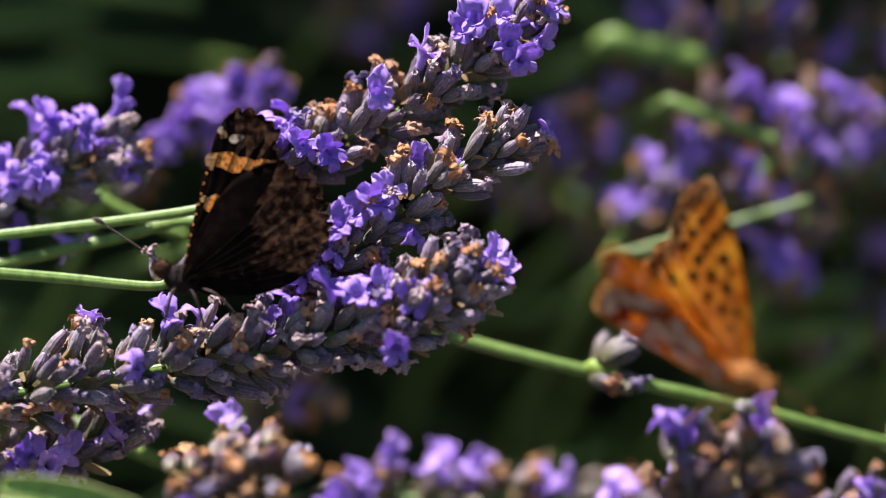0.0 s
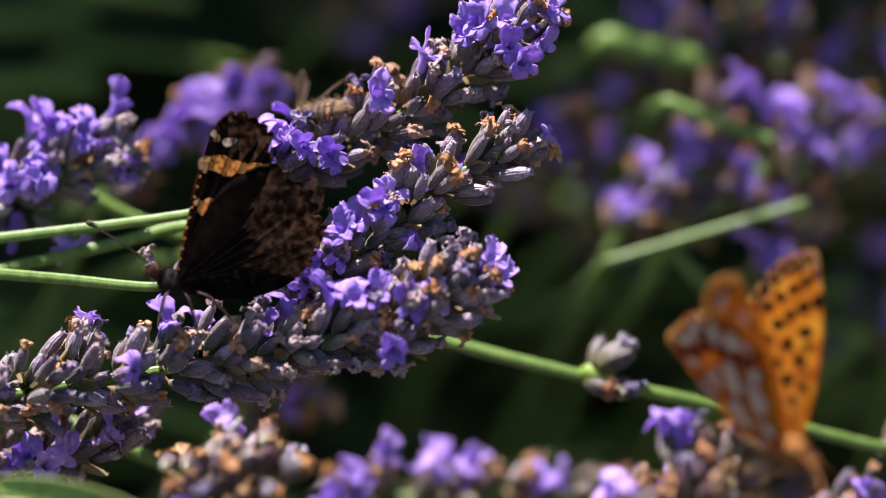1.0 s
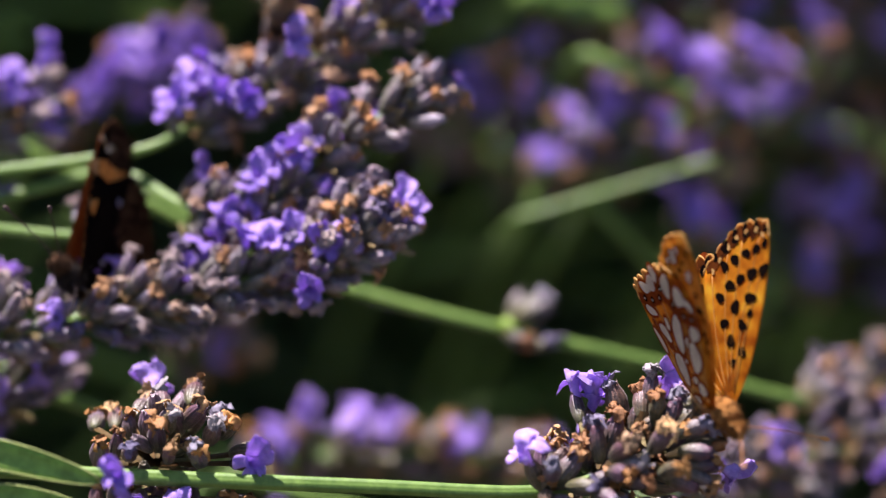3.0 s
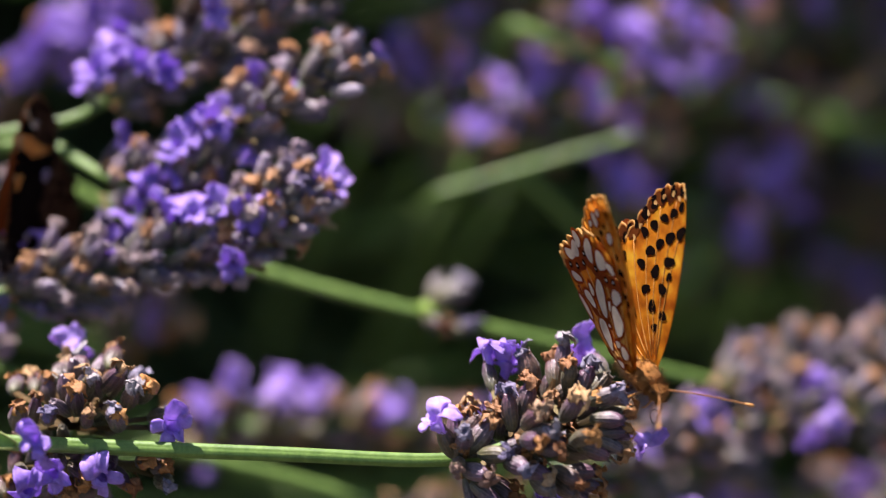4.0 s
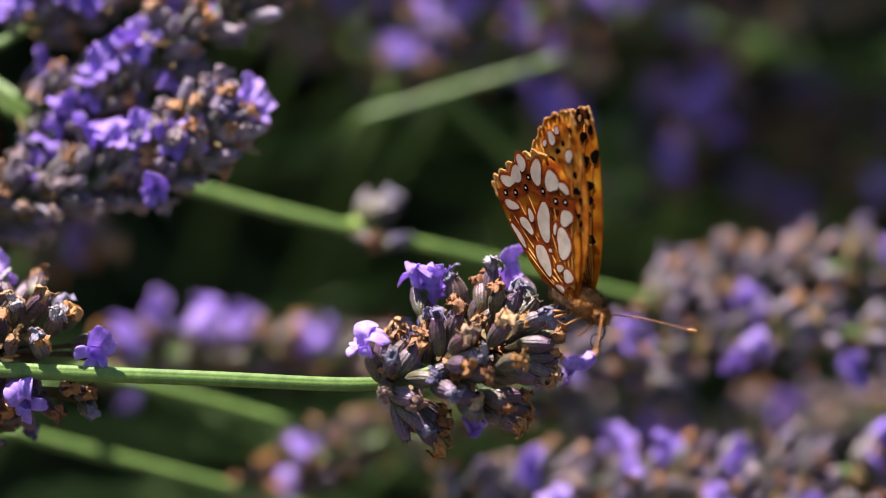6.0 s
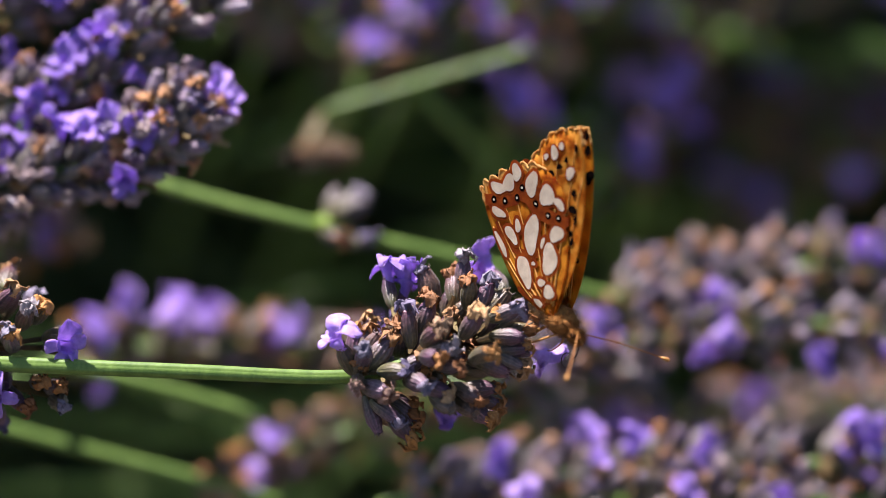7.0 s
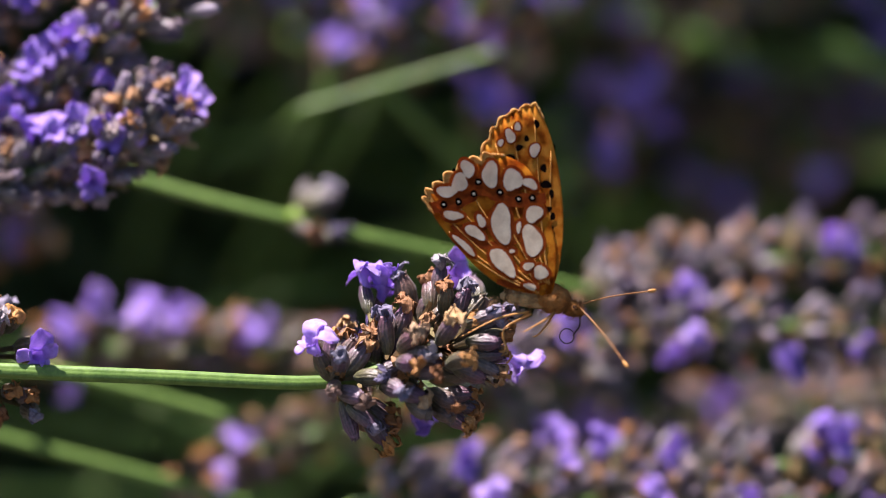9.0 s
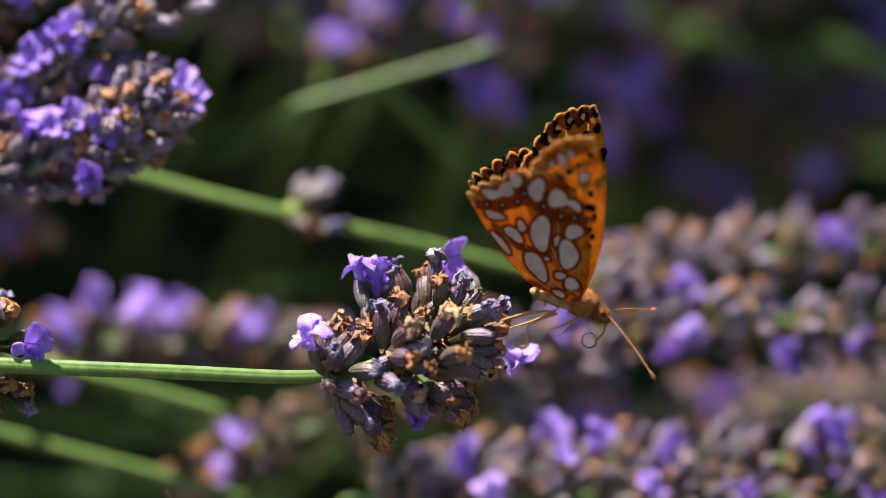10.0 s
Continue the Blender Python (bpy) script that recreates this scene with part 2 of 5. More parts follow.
def corolla_mesh(i):
    """An open flower: a slender flared tube, an upright lip of two lobes and a lower lip of three smaller ones, some of them limp."""
    rng = random.Random(300 + i)
    bm = bmesh.new()
    turned(bm, [(z * MM, r * MM, 0, 0) for z, r in ((-1.6, 0.42), (-0.4, 0.50), (0.8, 0.56), (1.7, 0.72), (2.3, 1.0), (2.5, 1.12), (2.2, 0.85), (1.4, 0.5), (0.6, 0.2))], 14)
    up, limp = rng.uniform(0.1, 0.55), rng.random() < 0.35
    parts = [(math.pi / 2 + 0.50, up, 2.8, 2.35), (math.pi / 2 - 0.50, up + rng.uniform(-0.1, 0.25), 2.8, 2.35),
             (-math.pi / 2, 1.2, 2.0, 1.6), (-math.pi / 2 + 1.05, 1.05, 1.8, 1.45), (-math.pi / 2 - 1.05, 1.05, 1.8, 1.45)]
    for k, (a, tilt, l, w) in enumerate(parts):
        before = len(bm.verts)
        curl = rng.uniform(0.9, 1.9) if limp and k != 2 else rng.uniform(0.0, 0.9)
        lobe(bm, 0.62 * MM, a + rng.uniform(-0.2, 0.2), tilt + rng.uniform(-0.2, 0.3), l * rng.uniform(0.8, 1.12) * MM, w * rng.uniform(0.75, 1.1) * MM, curl, rng)
        bm.verts.ensure_lookup_table()
        for v in bm.verts[before:]:
            v.co.z += 2.2 * MM
    for v in bm.verts:
        v.co += noise.noise_vector(v.co * 480 + Vector((0, i * 5, 0))) * 0.00048 + noise.noise_vector(v.co * 1300 + Vector((i * 3, 0, 0))) * 0.00016
    return shared("corolla", bm, PETAL)


def withered_mesh(i, material):
    """A dried flower: a short tube with shrunken lobes curled over one another."""
    rng = random.Random(500 + i)
    bm = bmesh.new()
    turned(bm, [(z * MM, r * MM, 0, 0) for z, r in ((-0.6, 0.45), (0.2, 0.5), (0.8, 0.6), (1.0, 0.4), (0.7, 0.2))], 10)
    for k in range(5):
        before = len(bm.verts)
        lobe(bm, 0.25 * MM, 1.257 * k + rng.uniform(-0.4, 0.4), rng.uniform(0.0, 0.9), rng.uniform(0.7, 1.5) * MM, rng.uniform(0.45, 1.0) * MM, rng.uniform(0.8, 3.2), rng)
        bm.verts.ensure_lookup_table()
        for v in bm.verts[before:]:
            v.co.z += rng.uniform(0.66, 0.74) * MM
    for v in bm.verts:
        v.co += noise.noise_vector(v.co * 1500 + Vector((i * 9, 3, 0))) * 0.00050 + noise.noise_vector(v.co * 4200 + Vector((i * 4, 0, 1))) * 0.00016
    return shared("withered_corolla", bm, material)


def bract_mesh():
    bm = bmesh.new()
    g = []
    for lay in (0, 1):
        rows = []
        for i in range(6):
            s = i / 5
            h = 1.3 * MM * math.sin(math.pi * (0.12 + 0.86 * s)) * (1 - 0.4 * s)
            rows.append([bm.verts.new((h * q, 0.5 * MM * q * q + 0.8 * MM * s * s - lay * 0.0001, 4.0 * MM * s)) for q in (-1, -0.5, 0, 0.5, 1)])
        g.append(rows)
    for i in range(5):
        for j in range(4):
            bm.faces.new((g[0][i][j], g[0][i][j + 1], g[0][i + 1][j + 1], g[0][i + 1][j]))
            bm.faces.new((g[1][i][j], g[1][i + 1][j], g[1][i + 1][j + 1], g[1][i][j + 1]))
    return shared("bract", bm, BRACT)


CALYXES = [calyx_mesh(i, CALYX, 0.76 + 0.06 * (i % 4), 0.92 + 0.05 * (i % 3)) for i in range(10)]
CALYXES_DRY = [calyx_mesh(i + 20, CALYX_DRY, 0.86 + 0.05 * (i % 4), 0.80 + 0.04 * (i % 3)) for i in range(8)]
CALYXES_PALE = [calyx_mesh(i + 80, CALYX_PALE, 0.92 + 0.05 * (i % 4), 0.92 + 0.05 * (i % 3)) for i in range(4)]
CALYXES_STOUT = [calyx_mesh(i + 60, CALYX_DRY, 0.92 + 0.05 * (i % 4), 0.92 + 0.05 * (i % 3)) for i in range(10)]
COROLLAS = [corolla_mesh(i) for i in range(14)]
WITHEREDS = [withered_mesh(i, WITHERED) for i in range(9)]
WITHEREDS_DRY = [withered_mesh(i + 30, WITHERED_BROWN) for i in range(9)]
WITHEREDS_GREY = [withered_mesh(i + 50, WITHERED_GREY) for i in range(6)]
BRACTS = [bract_mesh()]


def pedicel_mesh():
    bm = bmesh.new()
    turned(bm, [(0, 0.34 * MM, 0, 0), (0.5, 0.24 * MM, 0, 0), (1.0, 0.32 * MM, 0, 0)], 8)
    return shared("pedicel", bm, BRACT)


PEDICEL = pedicel_mesh()


def aimed(place, way, face, scale):
    """A pose with z along way and y towards face."""
    z = way.normalized()
    x = face.cross(z)
    x = x.normalized() if x.length > 1e-4 else z.orthogonal().normalized()
    return Matrix.Translation(place) @ Matrix((x, z.cross(x), z)).transposed().to_4x4() @ Matrix.Diagonal((scale, scale, scale, 1))


def piece(name, mesh, parent, m):
    ob = new(name, mesh)
    ob.parent = parent
    ob.matrix_basis = m
    return ob


def pedicel(parent, a, b):
    """The short green stalk that joins a bud to the stem."""
    m = aimed(a, b - a, UP + RIGHT * 0.1, 1)
    piece("pedicel", PEDICEL, parent, m @ Matrix.Diagonal((1, 1, (b - a).length, 1)))


def bud(rng, parent, place, way, face, dry, bloom, scale, tip=None):
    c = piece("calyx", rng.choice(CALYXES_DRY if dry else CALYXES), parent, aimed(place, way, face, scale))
    l = LENGTH[c.data.name]
    pick = tip or ("bloom" if rng.random() < bloom else "withered" if rng.random() < (0.55 if dry else 0.58) else "bare")
    if pick == "bloom":
        piece("corolla", rng.choice(COROLLAS), c, Matrix.Translation((0, 0, l * 0.84)) @ Euler((rng.uniform(-0.4, 0.15), rng.uniform(-0.25, 0.25), rng.uniform(-0.5, 0.5))).to_matrix().to_4x4() @ Matrix.Diagonal((1.0, 1.0, 1.0, 1)))
    elif pick == "withered":
        piece("withered_corolla", rng.choice(WITHEREDS_DRY if dry else WITHEREDS), c, Matrix.Translation((0, 0, l * 0.97)) @ Euler((rng.uniform(-0.5, 0.5), rng.uniform(-0.5, 0.5), rng.uniform(0, 6))).to_matrix().to_4x4())
    return c


def rooted(base, back, rng, deep=0.11):
    """The unseen lower part of a stalk, from the ground in the heart of the bush up to its foot at base, in the stalk's space."""
    root = Vector((base.x * 0.6 + rng.uniform(-0.06, 0.06), base.y + rng.uniform(0.12, 0.26), -0.005)) - base
    knee = back.normalized() * 0.03 + AHEAD * deep + Vector((0, 0, -0.05))
    return smooth_path([root, root.lerp(knee, 0.5) + Vector((0, 0.02, -0.02)), knee, Vector()], 24)[:-1]


def lavender_spike(label, line, start, seed, gap=3.7, count=11, bloom=0.15, dry=False, size=1.0, blooms=(), fan=(0.55, 1.0), group="", stem_r=0.75, taper=0.35, reach=2.4, at=(), lift=0.34):
    """A lavender stalk: a stem along line, from the fraction start on set with whorls of calyxes. blooms: places of open flowers
    (x, y, d, late) that show plainly; each grows on a calyx out from the nearest part of the stem."""
    rng = random.Random(seed)
    pts = smooth_path(line, 60)
    base = line[0]
    thing = tagged(new("lavender_spike"), label, "lavender", group or "lavender spikes of the bush")
    thing.location = base
    pts = [p - base for p in pts]
    bm = bmesh.new()
    full = rooted(base, pts[0] - pts[2], rng) + pts
    tube(bm, full, [stem_r * MM * (1.1 - 0.45 * i / len(full)) for i in range(len(full))], 36, 0.055)
    part("stem", bm, STEM, thing, "green square-sided stem")
    k0 = int(start * 60)
    length = sum((pts[i + 1] - pts[i]).length for i in range(k0, 60))
    n = max(2, int(length / (gap * MM)))
    steps = [60 * f for f in at] or [k0 + (60 - k0) * w / n for w in range(n + 1)]
    for w, s in enumerate(steps):
        i = min(59, int(s))
        p = pts[i].lerp(pts[i + 1], s - i)
        t = (pts[i + 1] - pts[i]).normalized()
        u = t.orthogonal().normalized()
        v = t.cross(u)
        a0 = rng.uniform(0, 6.28)
        last = w >= n - 1
        for k in range(count):
            a = a0 + 2 * math.pi * (k + rng.uniform(-0.3, 0.3)) / count
            rad = u * math.cos(a) + v * math.sin(a)
            open_ = rng.uniform(*fan) * (taper + 0.2 if w == n else 0.8 if last else 1.0)
            way = t * math.cos(open_) + rad * math.sin(open_) + UP * lift
            far = 0.6 + (reach - 0.6) * rng.random() ** 1.3
            place = p + rad * (far * MM) + t * rng.uniform(-1.5, 1.5) * MM
            if far > 1.6:
                pedicel(thing, p - t * far * 0.35 * MM, place + way.normalized() * 0.3 * MM)
            bud(rng, thing, place, way, rad + UP * 0.4, dry, bloom, size * rng.uniform(0.78, 1.12))
            if k % 4 == 0:
                piece("bract", BRACTS[0], thing, aimed(place - t * MM, t + rad * 0.7, rad, rng.uniform(0.6, 1.0) * size))
    for x, y, d, late in blooms:
        q = spot(x, y, d, late) - base
        i = min(range(k0, 60), key=lambda j: (pts[j] - q).length)
        t = (pts[i + 1] - pts[i]).normalized()
        out = q - pts[i]
        foot = q - (out.normalized() * 0.85 + t * 0.5).normalized() * 6.0 * MM * size
        way = q - foot
        if (foot - pts[i]).length > 1.5 * MM:
            pedicel(thing, pts[i], foot + way * 0.05)
        c = bud(rng, thing, foot, way, UP + RIGHT * rng.uniform(-0.5, 0.5) - AHEAD * 0.6, dry, 1, size, "bare")
        l = LENGTH[c.data.name] * size
        mouth = foot + way.normalized() * l * 0.85
        face = way.normalized() * 0.9 - AHEAD * rng.uniform(-0.1, 0.75) + RIGHT * rng.uniform(-0.5, 0.5) + UP * rng.uniform(-0.1, 0.35)
        piece("corolla", rng.choice(COROLLAS), c, c.matrix_basis.inverted() @ aimed(mouth - face.normalized() * 0.4 * MM, face, UP + RIGHT * rng.uniform(-0.9, 0.9) + AHEAD * rng.uniform(-0.4, 0.4), rng.uniform(0.78, 1.0)))
    return thing


def whorl(thing, seed, node, rows, meshes, middle=1, late=True):
    """Buds that stand apart round a node of the stem. rows: foot and mouth in grid steps from the node across and down, how the bud leans
    in depth (-1 towards the lens, 1 away), how far its foot lies behind the node in millimetres, and what it bears:
    b a brown withered flower, g a grey one, f an open one, n nothing."""
    rng = random.Random(seed)
    base = thing.location
    for fx, fy, tx, ty, lean, deep, bears in rows:
        long = math.hypot(tx - fx, ty - fy) * GRID
        full = max(4.3 * MM, long)
        foot = spot(node[0] + fx, node[1] + fy, middle + deep, late) - base
        way = RIGHT * (tx - fx) * GRID - UP * (ty - fy) * GRID + AHEAD * lean * math.sqrt(full * full - long * long)
        mesh = rng.choice(meshes)
        size = min(1.25, full / LENGTH[mesh.name]) * rng.uniform(0.94, 1.04)
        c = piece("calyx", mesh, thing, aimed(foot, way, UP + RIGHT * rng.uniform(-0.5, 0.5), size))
        l = LENGTH[mesh.name]
        stem = spot(node[0], node[1], middle + 1, late) - base
        if (foot - stem).length < 9 * MM:
            pedicel(thing, stem, foot + way.normalized() * 0.3 * MM)
        if bears in "bg":
            cap = rng.choice(WITHEREDS_DRY if bears == "b" else WITHEREDS_GREY)
            big = rng.uniform(0.85, 1.2) if bears == "b" else rng.uniform(0.85, 1.2)
            piece("withered_corolla", cap, c, Matrix.Translation((0, 0, l * 0.93)) @ Euler((rng.uniform(-0.5, 0.5), rng.uniform(-0.5, 0.5), rng.uniform(0, 6))).to_matrix().to_4x4() @ Matrix.Diagonal((big, big, big, 1)))
        elif bears == "f":
            face = way.normalized() - AHEAD * rng.uniform(0.0, 0.55) + RIGHT * rng.uniform(-0.3, 0.3)
            up = UP + RIGHT * rng.uniform(-0.6, 0.6) - AHEAD * 0.3
            piece("corolla", rng.choice(COROLLAS), c, c.matrix_basis.inverted() @ aimed(foot + way.normalized() * l * size * 0.9, face, up, rng.uniform(0.88, 1.04)))


# ---- the ground and the mass of the bush ----
def ground():
    bm = bmesh.new()
    n = 60
    g = [[bm.verts.new((60 * (i / n * 2 - 1) ** 3, 60 * (j / n * 2 - 1) ** 3, 0.012 * noise.noise(Vector((i * 0.7, j * 0.7, 0))))) for j in range(n + 1)] for i in range(n + 1)]
    for i in range(n):
        for j in range(n):
            bm.faces.new((g[i][j], g[i + 1][j], g[i + 1][j + 1], g[i][j + 1]))
    return tagged(part("ground", bm, SOIL, None, "dry dark garden soil under the lavender bush"), category="ground", kind="structure")


ground()


def leaf_mass(seed, n, depth, spread, size, lean, label):
    """Narrow grey-green leaves and shoots of the bush, uncounted; also the unseen ones added to shade it."""
    rng = random.Random(seed)
    verts, faces = [], []
    for _ in range(n):
        d = rng.uniform(*depth)
        p = spot(rng.uniform(*spread[0]), rng.uniform(*spread[1]), d)
        a = radians(rng.gauss(*lean))
        way = (RIGHT * math.cos(a) + UP * math.sin(a) + AHEAD * rng.gauss(0, 0.35)).normalized()
        side = way.cross(Vector((rng.gauss(0, 1), rng.gauss(0, 1), rng.gauss(0, 1)))).normalized()
        nor = way.cross(side)
        l, w = rng.uniform(*size[0]) * MM, rng.uniform(*size[1]) * MM
        b = len(verts)
        bend = rng.uniform(-0.15, 0.15)
        for i in range(6):
            s = i / 5
            h = w * (0.35 + 0.65 * math.sin(math.pi * min(1, 0.15 + 0.83 * s)))
            c = p + way * l * (s - 0.5) + nor * l * bend * (s - 0.5) ** 2 * 4
            verts += [c - side * h, c + nor * h * 0.35, c + side * h, c - nor * h * 0.2]
        for i in range(5):
            q = b + i * 4
            faces += [(q + j, q + (j + 1) % 4, q + 4 + (j + 1) % 4, q + 4 + j) for j in range(4)]
        faces += [(b + 3, b + 2, b + 1, b), (b + 20, b + 21, b + 22, b + 23)]
    me = bpy.data.meshes.new("foliage")
    me.from_pydata([tuple(v) for v in verts], [], faces)
    me.materials.append(LEAF)
    return tagged(new("foliage", me), label, "foliage", kind="stuff")


def bush_dome(seed, n, middle, radii):
    """The round body of the bush, from the soil up: narrow leaves that stand out from its heart."""
    rng = random.Random(seed)
    verts, faces = [], []
    while len(faces) < n * 10:
        q = Vector((rng.gauss(0, 1), rng.gauss(0, 1), rng.gauss(0, 1))).normalized() * rng.uniform(0.35, 1.0) ** 0.6
        p = Vector((middle[0] + q.x * radii[0], middle[1] + q.y * radii[1], middle[2] + q.z * radii[2]))
        if p.z < 0.01:
            continue
        way = (q + Vector((0, 0, 0.7)) + Vector((rng.gauss(0, 0.4), rng.gauss(0, 0.4), rng.gauss(0, 0.3)))).normalized()
        side = way.cross(Vector((rng.gauss(0, 1), rng.gauss(0, 1), rng.gauss(0, 1)))).normalized()
        nor = way.cross(side)
        l, w = rng.uniform(0.035, 0.08), rng.uniform(0.0012, 0.0026)
        b = len(verts)
        for s, h in ((-0.5, 0.5), (0.0, 1.0), (0.5, 0.15)):
            c = p + way * l * s + nor * l * 0.1 * (s * s)
            verts += [c - side * w * h, c + nor * w * h * 0.4, c + side * w * h, c - nor * w * h * 0.2]
        for i in (0, 4):
            faces += [(b + i + j, b + i + (j + 1) % 4, b + i + 4 + (j + 1) % 4, b + i + 4 + j) for j in range(4)]
        faces += [(b + 3, b + 2, b + 1, b), (b + 8, b + 9, b + 10, b + 11)]
    me = bpy.data.meshes.new("lavender_bush")
    me.from_pydata([tuple(v) for v in verts], [], faces)
    me.materials.append(LEAF)
    return tagged(new("lavender_bush", me), "round grey-green lavender bush rooted in dry soil", "bush", kind="stuff")


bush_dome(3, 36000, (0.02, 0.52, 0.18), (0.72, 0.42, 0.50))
BLOSSOM = island_material("far_blossom", [(0.0, (0.16, 0.10, 0.20)), (0.4, (0.26, 0.20, 0.24)), (0.6, (0.45, 0.28, 0.75)), (1.0, (0.55, 0.35, 0.85))], 0.3)


def blossom_crown(seed, n, middle, radii):
    """The uncounted flower spikes that stand all over the bush, outside the patch that is seen near by."""
    rng = random.Random(seed)
    verts, faces = [], []

    def pod(p, way, l, w):
        side = way.orthogonal().normalized()
        nor = way.cross(side)
        b = len(verts)
        verts.extend([p, *(p + way * l * 0.5 + q * w for q in (side, nor, -side, -nor)), p + way * l])
        for j in range(4):
            faces.extend([(b, b + 1 + (j + 1) % 4, b + 1 + j), (b + 5, b + 1 + j, b + 1 + (j + 1) % 4)])

    for _ in range(n):
        q = Vector((rng.gauss(0, 1), rng.gauss(0, 1), abs(rng.gauss(0, 1)))).normalized()
        p = Vector((middle[0] + q.x * radii[0], middle[1] + q.y * radii[1], middle[2] + q.z * radii[2]))
        if (p.y < 0.3 and abs(p.x) < 0.22) or p.z < 0.05:
            continue
        way = (q + Vector((0, 0, 0.8)) + Vector((rng.gauss(0, 0.2), rng.gauss(0, 0.2), 0))).normalized()
        pod(p - way * 0.08, way, 0.14, 0.0009)
        u = way.orthogonal().normalized()
        v = way.cross(u)
        for k in range(9):
            c = p + way * (0.03 + 0.0045 * k)
            for j in range(7):
                a = 6.28 * (j + rng.random()) / 7
                pod(c, (way + (u * math.cos(a) + v * math.sin(a)) * 0.8).normalized(), rng.uniform(0.005, 0.009), 0.0016)
    me = bpy.data.meshes.new("lavender_blossom")
    me.from_pydata([tuple(v) for v in verts], [], faces)
    me.materials.append(BLOSSOM)
    return tagged(new("lavender_blossom", me), "grey-violet flower spikes all over the lavender bush", "blossom", kind="stuff")


blossom_crown(9, 420, (0.02, 0.52, 0.18), (0.72, 0.42, 0.50))
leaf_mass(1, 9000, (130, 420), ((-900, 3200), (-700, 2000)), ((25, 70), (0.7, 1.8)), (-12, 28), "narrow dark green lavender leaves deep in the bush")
# Out of view overhead: leaves added only to throw dappled shade on the background.
leaf_mass(2, 5300, (46, 420), ((-1400, 3800), (-2600, -800)), ((25, 70), (0.8, 2.0)), (20, 50), "unseen lavender leaves added above the view to shade the bush")
# A second unseen layer, added to darken the background at the upper left.
leaf_mass(4, 1500, (90, 420), ((-1000, 100), (-1900, -700)), ((25, 70), (0.8, 2.0)), (20, 50), "unseen lavender leaves added to shade the upper left of the bush")


# ---- the spikes in front ----
def L(*p, late=False):
    return [spot(x, y, d, late) for x, y, d in p]


def Q(*p, d=0.0, late=False):
    """Places of open flowers."""
    return [(x, y, d + e, late) for x, y, e in p]


LIT = "grey-violet lavender spike with purple flowers"
upper_spike = lavender_spike(LIT + " and brown withered tips", L((-140, 432, 6), (345, 372, 5), (480, 318, 5), (600, 255, 5), (760, 165, 4), (915, 50, 3)), 0.44, 11, stem_r=0.66, bloom=0.03, count=16, gap=3.5, size=0.95, fan=(0.45, 1.1), reach=2.7,
    blooms=Q((665, 155, -3), (735, 290, -2), (935, 105, -4), (850, 25, -2), (985, 15, 0), (900, 20, -3), (945, 20, 0), (970, 72, -1), (545, 250, -2), (820, 40, -2), (480, 240, 3), (590, 265, -4), (915, 72, -4), (880, 60, 2), (440, 258, 0), (462, 268, -1), (425, 275, 2)))
middle_spike = lavender_spike(LIT + " behind a dark butterfly", L((-140, 500, 10), (190, 425, 10), (345, 392, 8), (470, 455, 2), (560, 470, -1), (660, 410, -1), (770, 320, -2), (890, 262, -2)), 0.47, 12, bloom=0.03, count=15, gap=3.5, size=0.93, fan=(0.45, 1.1), reach=2.6,
    blooms=Q((635, 372, -6), (692, 332, -5), (592, 446, -6), (535, 488, -6), (612, 388, -7), (665, 352, -6), (775, 325, -2), (560, 472, -5), (730, 300, 0), (500, 380, 0), (815, 300, -1)))
lower_spike = lavender_spike("long " + LIT + " under a dark butterfly", L((-180, 735, -3), (0, 702, -4), (250, 660, -4), (480, 618, -4), (640, 582, -5), (740, 545, -7), (815, 510, -8)), 0.0, 13, count=17, bloom=0.02, gap=3.5, size=0.95, reach=3.2, fan=(0.5, 1.15),
    blooms=Q((242, 652, -10), (715, 620, -11), (885, 455, -8), (775, 518, -11), (640, 515, -10), (682, 508, -10), (740, 525, -11), (312, 548, -4), (470, 555, -5), (515, 530, -4), (160, 580, 2), (355, 568, -2), (898, 488, -8)))
side_stalk = lavender_spike("thin green lavender stalk with a few grey buds", L((-140, 473, 2), (100, 492, 2), (270, 507, 1), (300, 490, 1)), 0.9, 14, count=3, bloom=0, at=(0.96,), size=0.8)
left_spike = lavender_spike("pale purple flowering lavender spike", L((-200, 420, 14), (20, 330, 12), (205, 285, 12)), 0.35, 15, bloom=0.05, count=9, size=0.95,
    blooms=Q((130, 205, -3), (165, 215, -2), (150, 235, -4), (100, 195, -1), (75, 245, -2), (60, 300, -3), (30, 325, -4), (95, 305, -4), (15, 295, -2), (70, 335, -3), (215, 275, -2), (245, 312, -2), (120, 440, 0), (35, 420, 2), d=12))
under_spike = lavender_spike("shaded lavender spike with deep purple flowers", L((-200, 860, 5), (0, 840, 5), (210, 770, 5)), 0.3, 16, bloom=0.1, count=8,
    blooms=Q((60, 805, -4), (110, 800, -4), (90, 825, -5), (40, 825, -3), d=5))
knob_stalk = lavender_spike("long green lavender stalk, one small whorl below its grey-violet spike", L((380, 420, 22), (580, 515, 20), (780, 590, 17), (1050, 660, 16), (1300, 716, 17), (1560, 782, 20), (1630, 782, 22), (1830, 740, 26), (2180, 715, 32)), 0.71, 17,
    count=13, bloom=0.0, gap=3.8, fan=(0.5, 1.1), lift=0.5, size=0.82, reach=3.0, stem_r=0.85, blooms=Q((1765, 795, -4), (2035, 690, -4), (2055, 710, -5), (1780, 812, -4), d=24))

